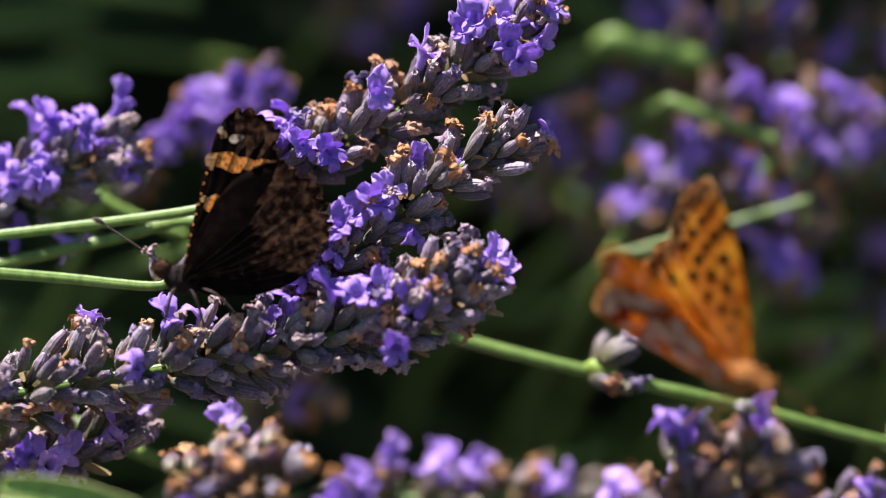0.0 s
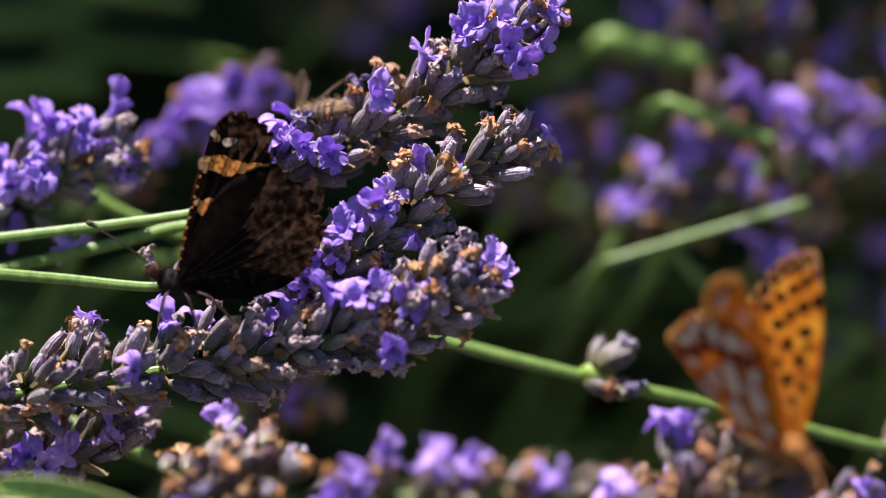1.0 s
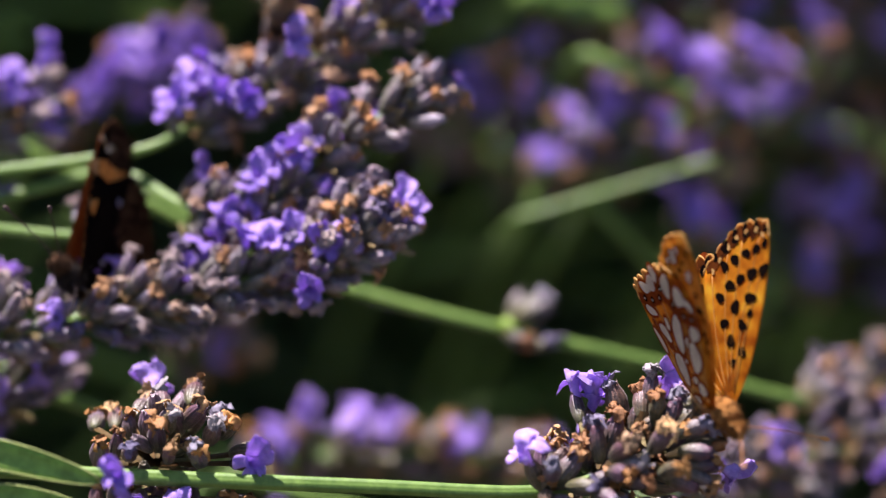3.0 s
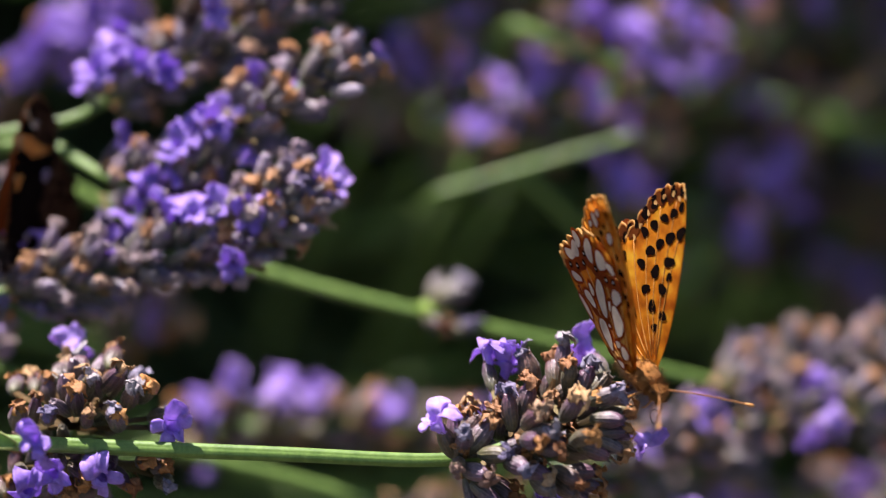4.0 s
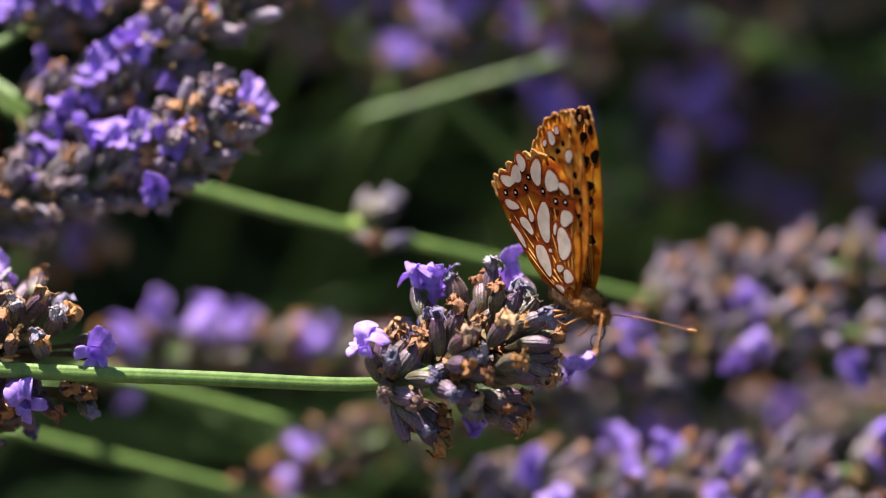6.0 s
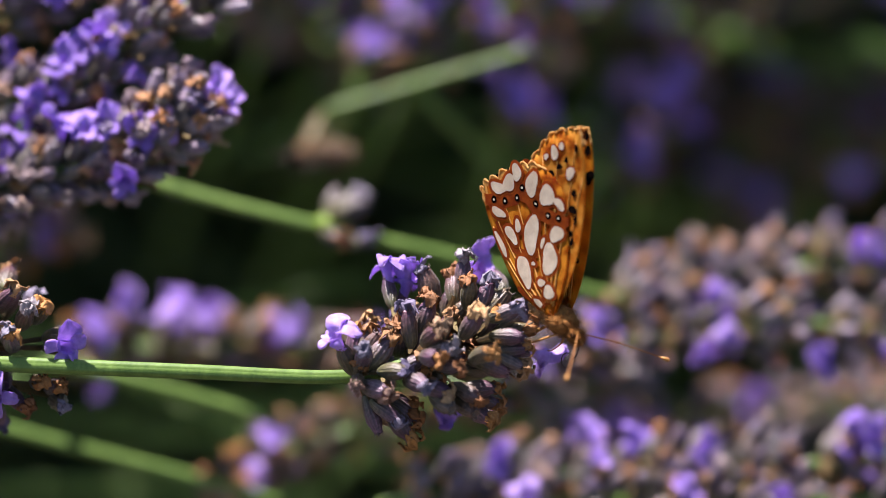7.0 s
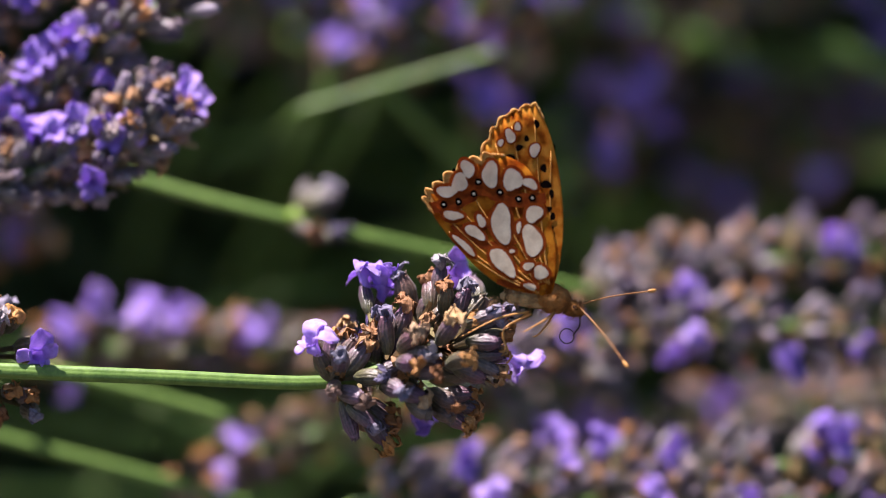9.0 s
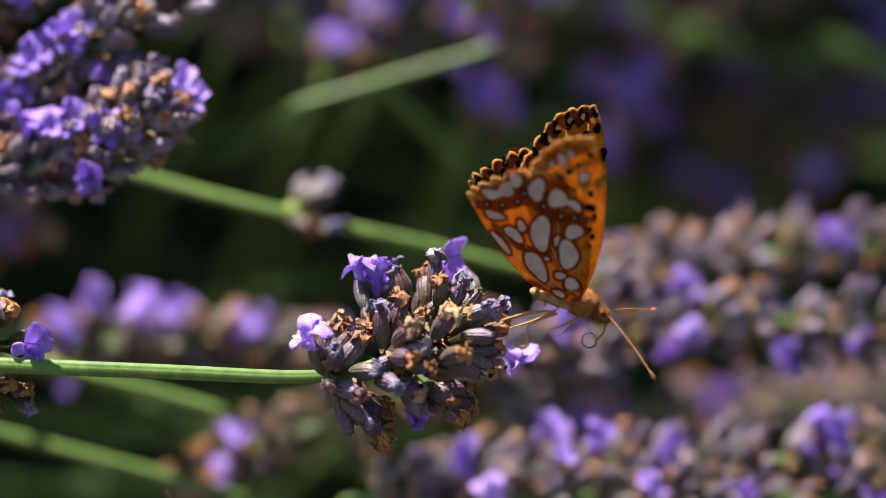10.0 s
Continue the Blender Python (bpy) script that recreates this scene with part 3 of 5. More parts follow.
whorl(knob_stalk, 6, (1062, 655), ((-8, -10, 14, -66, 1, 0, "n"), (-4, -14, 58, -58, -1, -1, "g"), (4, -12, 66, -38, -1, -2, "n"), (-16, 14, 24, 28, -1, -1, "b"), (26, 12, 66, 22, -1, 0, "g"), (24, 22, 52, 40, -1, -1, "n")), CALYXES_PALE, 16, False)
# the green collar from which they grow
bm = bmesh.new()
tube(bm, [spot(x, y, 15.6) - knob_stalk.location for x, y in ((1034, 650), (1044, 651), (1064, 655), (1086, 659), (1096, 662))], [0.4 * MM, 1.0 * MM, 1.15 * MM, 1.0 * MM, 0.5 * MM], 12, 0.1)
part("node", bm, NODE, knob_stalk, "yellow-green swollen node")

# the flower heads nearer to the lens
head = lavender_spike("dark brown-violet lavender head with withered flowers under a butterfly", L((-260, 915, 0), (324, 946, 0), (800, 966, 0), (1094, 976, 1), (1230, 945, 3), (1350, 900, 3), late=True), 0.62, 21,
    count=8, gap=3.0, bloom=0.0, dry=True, size=0.95, reach=3.6, fan=(0.5, 1.5), stem_r=1.05, lift=0.3, at=(0.64, 0.70, 0.76, 0.82, 0.88, 0.93))


# the first whorl, where the green stem ends
whorl(head, 1, (1115, 973), (
    (-2, 0, -24, -52, -1, 0, "f"), (2, -2, -2, -85, 1, 2, "b"), (14, -4, 24, -76, -1, 1, "b"), (18, -8, 64, -64, -1, -1, "b"), (10, -8, 16, -48, -1, -1, "g"), (6, 4, 4, 16, -1, -1, "b"),
    (10, 16, 54, 30, -1, -2, "b"), (16, 34, 42, 106, 1, 0, "n"), (26, 44, 78, 82, -1, -2, "g"), (54, 54, 100, 116, -1, 0, "b"), (50, 40, 106, 78, 1, 1, "b"), (40, -6, 92, -8, -1, -2, "g")), CALYXES_STOUT, 0)
# the second
whorl(head, 2, (1208, 945), (
    (6, -18, -2, -90, -1, -1, "g"), (18, -36, 44, -118, 1, 1, "b"), (26, -24, 54, -58, -1, -3, "b"), (34, -14, 80, -22, -1, -3, "g"), (24, -4, 52, -4, -1, -4, "b"), (54, 16, 92, 10, -1, -3, "b"),
    (-2, 30, 30, 46, -1, -3, "g"), (20, 44, 70, 60, -1, -3, "b"), (-4, -50, -10, -108, 1, 3, "f"), (-28, -90, -34, -138, 1, 2, "f"), (-22, -8, -18, -40, 1, 6, "f")), CALYXES_STOUT, 0)
# the third and largest
whorl(head, 3, (1308, 920), (
    (-20, -70, -18, -128, 1, 2, "b"), (-8, -84, 0, -156, 1, 3, "g"), (-50, -60, -76, -148, 1, 4, "g"), (4, -60, 10, -118, -1, 1, "b"), (-6, -12, 26, -56, -1, -3, "b"), (20, -44, 46, -114, 1, 0, "g"),
    (30, -40, 80, -98, -1, 0, "n"), (40, -44, 96, -66, -1, -2, "g"), (50, -24, 120, -74, 1, 0, "g"), (46, -10, 118, -32, -1, -2, "b")), CALYXES_STOUT, 0)
whorl(head, 4, (1308, 920), (
    (48, 10, 114, 6, -1, -3, "b"), (40, 12, 104, 40, -1, -3, "b"), (10, 26, 46, 10, -1, -5, "b"), (20, 30, 80, 52, -1, -3, "n"), (70, -88, 52, -126, 1, 4, "f"), (80, 4, 122, 16, 1, 1, "f"), (44, -16, 104, -14, -1, -3, "n")), CALYXES_STOUT, 0)
# the lowest buds
whorl(head, 5, (1288, 990), (
    (0, 0, 46, 26, -1, -3, "b"), (10, 10, 76, 6, -1, -1, "b"), (0, 20, 40, 52, -1, -2, "n"), (16, 30, 66, 66, -1, 0, "b"), (20, 20, 80, 36, 1, 0, "b"), (-20, 18, -18, 46, 1, 3, "f"), (-40, 16, 0, 42, -1, -3, "n")), CALYXES_STOUT, 0)
left_head = lavender_spike("grey-brown lavender head with a few purple flowers", L((240, 1240, 8), (330, 1080, 8), (400, 990, 8), (440, 880, 8), late=True), 0.3, 22, dry=True,
    count=9, gap=3.0, bloom=0.0, size=0.92, reach=4.2, fan=(0.6, 1.45), lift=0.3)
# its upper buds, fanned out
whorl(left_head, 7, (426, 930), (
    (-105, 4, -103, -37, -1, 0, "b"), (-78, -4, -68, -58, -1, -1, "b"), (-74, -62, -78, -90, 1, 3, "b"), (-111, -62, -109, -82, 1, 3, "b"), (-45, -74, -21, -111, 1, 2, "b"), (-12, -21, -39, -49, -1, -2, "n"),
    (0, -21, -4, -66, -1, -2, "b"), (16, 0, 23, -29, -1, -3, "b"), (8, -78, 8, -132, 1, 1, "g"), (-12, -90, -16, -119, 1, 3, "f"), (41, -62, 78, -103, -1, -1, "b"), (58, -103, 66, -136, 1, 2, "b")), CALYXES_STOUT, 5)
whorl(left_head, 8, (426, 930), (
    (41, -53, 29, -95, -1, 0, "n"), (86, -33, 103, -70, -1, -1, "g"), (95, -41, 111, -91, 1, 1, "g"), (111, -45, 132, -74, -1, 0, "b"), (128, -16, 169, -25, -1, 0, "g"), (62, -8, 66, -33, -1, -2, "g"), (74, 4, 74, -25, -1, -2, "b"),
    (-53, -8, -47, -29, -1, -2, "g"), (128, 0, 166, -4, -1, 0, "f"), (-60, 46, -66, 26, -1, -8, "f"), (20, -70, 50, -120, 1, 3, "n"), (-30, -60, -10, -100, 1, 2, "n"), (10, -50, 30, -90, -1, -1, "g")), CALYXES_STOUT, 5)
# its lower buds
whorl(left_head, 9, (440, 985), (
    (40, 10, 81, 51, -1, 0, "b"), (97, 10, 110, -2, -1, 0, "b"), (120, 16, 146, 10, -1, 1, "b"), (132, 30, 148, 44, -1, 1, "g"), (48, -10, 44, 10, -1, -1, "n"), (-26, 8, 4, 36, -1, -1, "b"), (-66, 44, -26, 60, -1, 0, "b"),
    (-116, 10, -108, 44, -1, -2, "f"), (-46, -6, -46, 16, -1, -2, "f"), (36, 6, 38, 26, -1, 0, "f"), (-10, 30, 10, 70, 1, 2, "n"), (20, 40, 40, 80, 1, 2, "g")), CALYXES_STOUT, 5)

# ---- the spikes further back ----
FAR = "lavender spike of grey buds and purple flowers further back"
low_spike = lavender_spike("purple flowering lavender spike low in the bush", L((460, 960, 35), (640, 900, 33), (860, 880, 33), (1080, 900, 35)), 0.25, 31, bloom=0.12, count=8, dry=True, gap=5,
    blooms=Q((690, 790, -3), (640, 840, -4), (665, 860, -4), (800, 810, 4), (830, 830, 3), (780, 840, 3), (980, 855, 0), (1010, 845, 0), (940, 870, 2), (820, 860, 3), (845, 815, 0), d=32))
right_spikes = []
for i, (line, seed, dep, bl) in enumerate((
        (((1250, 1000), (1500, 930), (1800, 880), (2160, 890)), 42, 46, ((1540, 880), (1730, 940), (1780, 920), (1560, 900), (2050, 930), (1930, 960))),
        (((1150, 1200), (1400, 1150), (1750, 1140), (2160, 1100)), 43, 40, ((2000, 1060), (2030, 1080), (1980, 1090), (1345, 1125), (1600, 1080), (1720, 1100), (2080, 1190))),
        (((850, 1250), (930, 1130), (1060, 1080), (1290, 1020)), 44, 56, ((930, 1160),)),
        (((1200, 1240), (1500, 1190), (1800, 1200), (2160, 1180)), 45, 38, ((1410, 1190), (1700, 1170), (1860, 1190))),
        (((1380, 1100), (1600, 1060), (1900, 1035), (2160, 1000)), 46, 78, ((1600, 1070), (1640, 1080), (1715, 1095), (1570, 1060), (1800, 1020))))):
    right_spikes.append(lavender_spike(FAR, [spot(x, y - 16, dep, True) for x, y in line], 0.12, seed, count=10, size=0.86, bloom=0.03, dry=i == 2, reach=3.2, gap=4.4,
        blooms=[(x, y - 16, dep - 4, True) for x, y in bl]))
for line, seed, dep, bl in (
        (((180, 350), (290, 255), (395, 188), (450, 168)), 151, 52, ((360, 165), (388, 160), (412, 156), (440, 150), (466, 152), (486, 160), (456, 176), (420, 182), (440, 205), (380, 215), (350, 225), (300, 245), (405, 222), (250, 260), (330, 215), (425, 218), (400, 235), (320, 240), (270, 262))),
        (((1085, 440), (1175, 325), (1270, 205)), 52, 60, ((1235, 245), (1185, 330), (1210, 290), (1170, 345), (1240, 265))),
        (((1200, 420), (1330, 320), (1440, 215)), 53, 60, ((1410, 235), (1340, 310))),
        (((900, 380), (1010, 250), (1140, 110)), 54, 85, ((1100, 150), (1000, 250), (960, 200), (1090, 260))),
        (((1180, 200), (1340, 130), (1580, 50)), 55, 85, ((1480, 95),)),
        (((1240, 290), (1400, 190), (1640, 130)), 56, 90, ((1520, 255),)),
        (((1350, 520), (1400, 450), (1430, 390)), 57, 66, ((1405, 435),)),
        (((1590, 640), (1630, 490), (1690, 330)), 58, 85, ((1670, 370), (1630, 460), (1610, 530), (1680, 410), (1600, 570), (1650, 430))),
        (((1440, 330), (1520, 260), (1600, 190)), 59, 75, ((1530, 260), (1540, 250))),
        (((1200, 110), (1290, 40), (1400, -40)), 60, 80, ((1255, 45), (1420, 15), (1410, 25))),
        (((1650, 420), (1780, 330), (1900, 250)), 61, 110, ()),
        (((1700, 700), (1850, 600), (2000, 480)), 162, 130, ()),
        (((430, 735), (490, 722), (535, 712)), 66, 60, ((525, 715), (545, 705))),
        (((1560, 90), (1700, 30), (1880, -40)), 67, 120, ((1700, 20),)),
        (((1600, 250), (1760, 160), (1960, 70)), 68, 125, ()),
        (((1540, 360), (1590, 260), (1660, 150)), 69, 115, ((1585, 450), (1580, 435))),
        (((1760, 560), (1900, 470), (2080, 400)), 70, 130, ()),
        (((1420, 640), (1560, 560), (1760, 500)), 71, 140, ()),
        (((1900, 300), (2020, 200), (2160, 90)), 72, 125, ()),
        (((820, 330), (960, 300), (1120, 250)), 73, 120, ()),
        (((560, 60), (680, 20), (820, -40)), 74, 130, ((740, 10),)),
        (((1000, 420), (1120, 400), (1260, 350)), 75, 125, ()),
        (((1900, 640), (2020, 560), (2180, 500)), 76, 120, ())):
    lavender_spike("blurred purple and brown lavender spike deep in the bush", [spot(x, y, dep * 0.75) for x, y in line], 0.1, seed, count=7, bloom=0.12, dry=True, gap=5.5, reach=2.2,
        blooms=[(x, y, dep * 0.75 - 3, False) for x, y in bl])


def green_stalk(points, radius, seed):
    bm = bmesh.new()
    line = [spot(x, y, d) for x, y, d in points]
    base = line[0]
    pts = [p - base for p in smooth_path(line, 20)]
    pts = rooted(base, pts[0] - pts[2], random.Random(seed), 0.26) + pts
    tube(bm, pts, [radius * MM * (1.15 - 0.35 * i / len(pts)) for i in range(len(pts))], 10, 0.1)
    ob = part("lavender_stalk", bm, STEM, None, "bare green lavender stalk deep in the bush")
    ob.location = base
    return tagged(ob, category="stalk", group="bare stalks in the bush")


for k, (pts, r) in enumerate((
        (((1075, 456, 36), (1250, 404, 36), (1437, 349, 36)), 0.58),
        (((1185, 178, 40), (1280, 215, 39), (1375, 250, 38)), 0.8),
        (((1080, 70, 55), (1130, 84, 55), (1262, 112, 56)), 1.7),
        (((1190, 440, 45), (1260, 510, 48), (1330, 590, 52)), 0.8),
        (((1440, 150, 70), (1500, 120, 70), (1640, 40, 72)), 1.5),
        (((1480, 190, 110), (1680, 160, 110)), 1.0),
        (((400, 1048, 22), (600, 1101, 22), (776, 1146, 22), (960, 1198, 22)), 0.75),
        (((540, 942, 19), (680, 975, 19), (930, 1041, 19)), 0.85),
        (((160, 345, 24), (240, 385, 24), (330, 420, 24)), 0.8),
        (((120, 84, 95), (300, 98, 95), (450, 122, 96)), 0.8),
        (((-60, 40, 105), (60, 34, 105), (170, 16, 105)), 1.7),
        (((-60, 146, 95), (40, 148, 95), (180, 142, 96)), 1.5),
        (((1985, 362, 75), (2060, 395, 75), (2160, 445, 75)), 1.3),
        (((1640, 322, 80), (1725, 345, 80), (1830, 374, 80)), 1.2),
        (((130, 750, 20), (280, 815, 18), (400, 850, 18)), 0.9),
        (((-60, 560, 120), (160, 600, 120), (330, 640, 120)), 1.2),
        (((1180, 780, 100), (1400, 690, 100)), 1.2),
        (((1600, 640, 90), (1500, 560, 90)), 1.0),
        (((1380, 522, 80), (1450, 516, 80), (1530, 508, 80)), 1.3),
        (((1370, 592, 80), (1440, 588, 80), (1520, 580, 80)), 1.4),
        (((1440, 668, 65), (1490, 640, 65), (1535, 600, 65)), 1.2))):
    stalk = green_stalk(pts, r, k)
    if k == 0:
        arching_stalk = stalk
rng = random.Random(77)
for k in range(46):
    x, y, d = rng.uniform(-200, 2200), rng.uniform(-60, 1250), rng.uniform(70, 150)
    a, l = radians(rng.gauss(8, 16)), rng.uniform(160, 420)
    if k in (19, 27):
        continue
    green_stalk(((x - l * math.cos(a), y - l * math.sin(a), d), (x, y + rng.uniform(-10, 10), d), (x + l * math.cos(a), y + l * math.sin(a), d + rng.uniform(-10, 10))), rng.uniform(0.7, 1.2), k)


# ---- leaves by the near stem ----
def lavender_leaf(points, width, late):
    """A narrow folded leaf with a pale rim."""
    line = [spot(x, y, d, late) for x, y, d in points]
    base = line[0]
    pts = [p - base for p in smooth_path(line, 24)]
    thing = tagged(new("lavender_leaf"), "narrow bright green lavender leaf with a pale rim", "leaf", "leaves by the stem")
    thing.location = base
    bm = bmesh.new()
    rows, rims = [], ([], [])
    for i, p in enumerate(pts):
        t = (pts[min(i + 1, 24)] - pts[max(i - 1, 0)]).normalized()
        u = t.cross(AHEAD).normalized()
        w = width * MM * math.sin(math.pi * (0.10 + 0.88 * i / 24)) ** 0.7
        row = []
        for lay in (0, 1):
            for q in (-1, -0.5, 0, 0.5, 1)[::1 if lay == 0 else -1]:
                row.append(bm.verts.new(p + u * w * q - AHEAD * (0.35 * w * q * q - 0.12 * MM * lay)))
        rims[0].append(p - u * w - AHEAD * 0.35 * w)
        rims[1].append(p + u * w - AHEAD * 0.35 * w)
        rows.append(row)
    for a, b in zip(rows, rows[1:]):
        for k in range(10):
            bm.faces.new((a[k], a[(k + 1) % 10], b[(k + 1) % 10], b[k]))
    bm.faces.new(rows[0][::-1])
    bm.faces.new(rows[-1])
    part("blade", bm, BLADE, thing)
    for rim in rims:
        bm = bmesh.new()
        tube(bm, rim, [0.13 * MM] * 25, 6)
        part("leaf_rim", bm, RIM, thing, "pale yellow-green rolled rim")
    return thing


BLADE = plain_material("leaf_blade", [(0.0, (0.22, 0.38, 0.07)), (1.0, (0.26, 0.43, 0.085))], 700, 0.45, 0.0001, 0.3)
RIM = plain_material("leaf_rim", [(0.0, (0.34, 0.40, 0.12)), (1.0, (0.38, 0.44, 0.15))], 2000, 0.5, 0.0001, 0.2)
leaves = [lavender_leaf(((20, 892, -4), (160, 918, -6), (318, 962, -6)), 1.7, True), lavender_leaf(((60, 985, -4), (170, 988, -5), (285, 1005, -5)), 1.3, True)]

# ---- butterflies ----
def wing_material(name, tones, scale, fac, glow, sheen=0.0, gloss=0.06):
    m, nt, b = mat(name, 0.75, sheen, gloss)
    col = ramp(nt, grain(nt, scale, 4), tones)
    fine = ramp(nt, grain(nt, 9000, 3), [(0.3, (0.8, 0.8, 0.8)), (0.7, (1.15, 1.15, 1.15))])
    col = mixed(nt, 0.8, col, fine, "MULTIPLY")
    nt.links.new(col, b.inputs["Base Color"])
    bump(nt, b, grain(nt, 8000, 2), 0.25, 0.00005)
    see_through(m, nt, b, mixed(nt, 0.6, col, glow, "MIX"), fac)
    return m


F_UNDER = wing_material("fritillary_underside", [(0.36, (0.16, 0.035, 0.004)), (0.47, (0.48, 0.18, 0.016)), (0.62, (0.68, 0.35, 0.05))], 520, 0.58, (1.0, 0.48, 0.025), gloss=0.03)
F_HIND = wing_material("fritillary_hind_underside", [(0.36, (0.11, 0.020, 0.002)), (0.47, (0.32, 0.095, 0.006)), (0.62, (0.58, 0.25, 0.020))], 620, 0.50, (1.0, 0.46, 0.03), gloss=0.03)
F_UPPER = wing_material("fritillary_upperside", [(0.34, (0.24, 0.055, 0.003)), (0.50, (0.55, 0.20, 0.009)), (0.68, (0.74, 0.43, 0.028))], 330, 0.48, (0.95, 0.46, 0.04))
F_EDGE = wing_material("fritillary_dark_edge", [(0.34, (0.025, 0.007, 0.003)), (0.6, (0.09, 0.025, 0.006))], 700, 0.15, (0.45, 0.14, 0.02), gloss=0.0)
PEARL = wing_material("pearl_scales", [(0.3, (0.58, 0.49, 0.35)), (0.7, (0.80, 0.72, 0.54))], 900, 0.46, (1.0, 0.86, 0.58), gloss=0.02)
RUST = wing_material("rust_scales", [(0.3, (0.12, 0.018, 0.003)), (0.7, (0.28, 0.058, 0.007))], 1100, 0.38, (0.52, 0.11, 0.010))
SOOT = wing_material("black_scales", [(0.3, (0.003, 0.002, 0.002)), (0.7, (0.007, 0.004, 0.003))], 900, 0.02, (0.02, 0.01, 0.01), gloss=0.0)
FRINGE = wing_material("wing_fringe", [(0.36, (0.24, 0.085, 0.02)), (0.50, (0.60, 0.36, 0.12))], 1200, 0.45, (0.95, 0.58, 0.15))
T_UNDER = wing_material("tortoiseshell_underside", [(0.3, (0.003, 0.002, 0.002)), (0.55, (0.006, 0.004, 0.003)), (0.75, (0.010, 0.006, 0.004))], 800, 0.03, (0.05, 0.02, 0.01), gloss=0.0)
T_BAND = wing_material("tortoiseshell_band", [(0.38, (0.008, 0.004, 0.003)), (0.5, (0.030, 0.015, 0.008)), (0.66, (0.10, 0.052, 0.027))], 1150, 0.06, (0.2, 0.1, 0.04), gloss=0.0)
T_UPPER = wing_material("tortoiseshell_upperside", [(0.3, (0.16, 0.045, 0.01)), (0.7, (0.26, 0.08, 0.015))], 400, 0.06, (0.2, 0.07, 0.02))
CREAM = wing_material("cream_scales", [(0.34, (0.12, 0.030, 0.006)), (0.42, (0.62, 0.20, 0.030)), (0.65, (0.82, 0.38, 0.090))], 1900, 0.12, (0.5, 0.2, 0.05))
BUFF = wing_material("buff_scales", [(0.40, (0.06, 0.025, 0.01)), (0.50, (0.42, 0.22, 0.08)), (0.68, (0.62, 0.42, 0.20))], 2400, 0.12, (0.6, 0.4, 0.2))
WHITE = wing_material("white_scales", [(0.40, (0.06, 0.03, 0.014)), (0.58, (0.62, 0.50, 0.33))], 1500, 0.1, (0.5, 0.4, 0.3))
FUR = plain_material("brown_fur", [(0.0, (0.36, 0.145, 0.03)), (1.0, (0.46, 0.20, 0.045))], 3500, 0.9, 0.0004, 0.0, 0.0, 1.0)
FUR_PALE = plain_material("pale_fur", [(0.0, (0.60, 0.36, 0.13)), (1.0, (0.68, 0.44, 0.19))], 3500, 0.9, 0.0004, 0.0, 0.1, 1.0)
FUR_DARK = plain_material("dark_fur", [(0.0, (0.014, 0.008, 0.005)), (1.0, (0.025, 0.014, 0.009))], 3500, 0.9, 0.0004, 0.0, 0.0, 1.0)
LIMB = plain_material("orange_limb", [(0.0, (0.50, 0.24, 0.06)), (1.0, (0.50, 0.24, 0.06))], 4000, 0.5, 0.0001)
LIMB_BROWN = plain_material("brown_limb", [(0.0, (0.36, 0.155, 0.045)), (1.0, (0.36, 0.155, 0.045))], 4000, 0.5, 0.0001)
LIMB_DARK = plain_material("dark_limb", [(0.0, (0.05, 0.03, 0.025)), (1.0, (0.05, 0.03, 0.025))], 4000, 0.5, 0.0001)
F_VEIN = plain_material("wing_vein", [(0.0, (0.46, 0.20, 0.03)), (1.0, (0.52, 0.24, 0.04))], 4000, 0.6, 0.0001)
FUR_RUST = plain_material("rusty_fur", [(0.0, (0.09, 0.04, 0.018)), (1.0, (0.11, 0.05, 0.02))], 3500, 0.9, 0.0004, 0.0, 0.0, 1.0)
EYE_MAT = plain_material("insect_eye", [(0.0, (0.03, 0.015, 0.01)), (1.0, (0.03, 0.015, 0.01))], 6000, 0.2, 0.00005)


def camber(x, z):
    """How far a wing bulges out of its plane."""
    r = math.hypot(x, z)
    return 0.00018 * math.sin(min(1.0, r / 0.022) * math.pi) + 0.00005 * math.sin(9 * math.atan2(z, x)) + 0.0012 * math.exp(-(r / 0.0075) ** 2)


def teeth(i, low, high, scallop):
    """How far the wing's margin swings in and out: (from, to, number, depth) of its scallops, unevenly worn."""
    if not low < i < high:
        return 1.0
    return 1 + scallop[3] * (abs(math.sin(math.pi * (i - low) / (high - low) * scallop[2])) - 0.6) * (1 + 0.7 * noise.noise(Vector((i * 0.21, 3.1, 0)))) + 0.35 * scallop[3] * noise.noise(Vector((i * 0.55, 7.3, 0)))


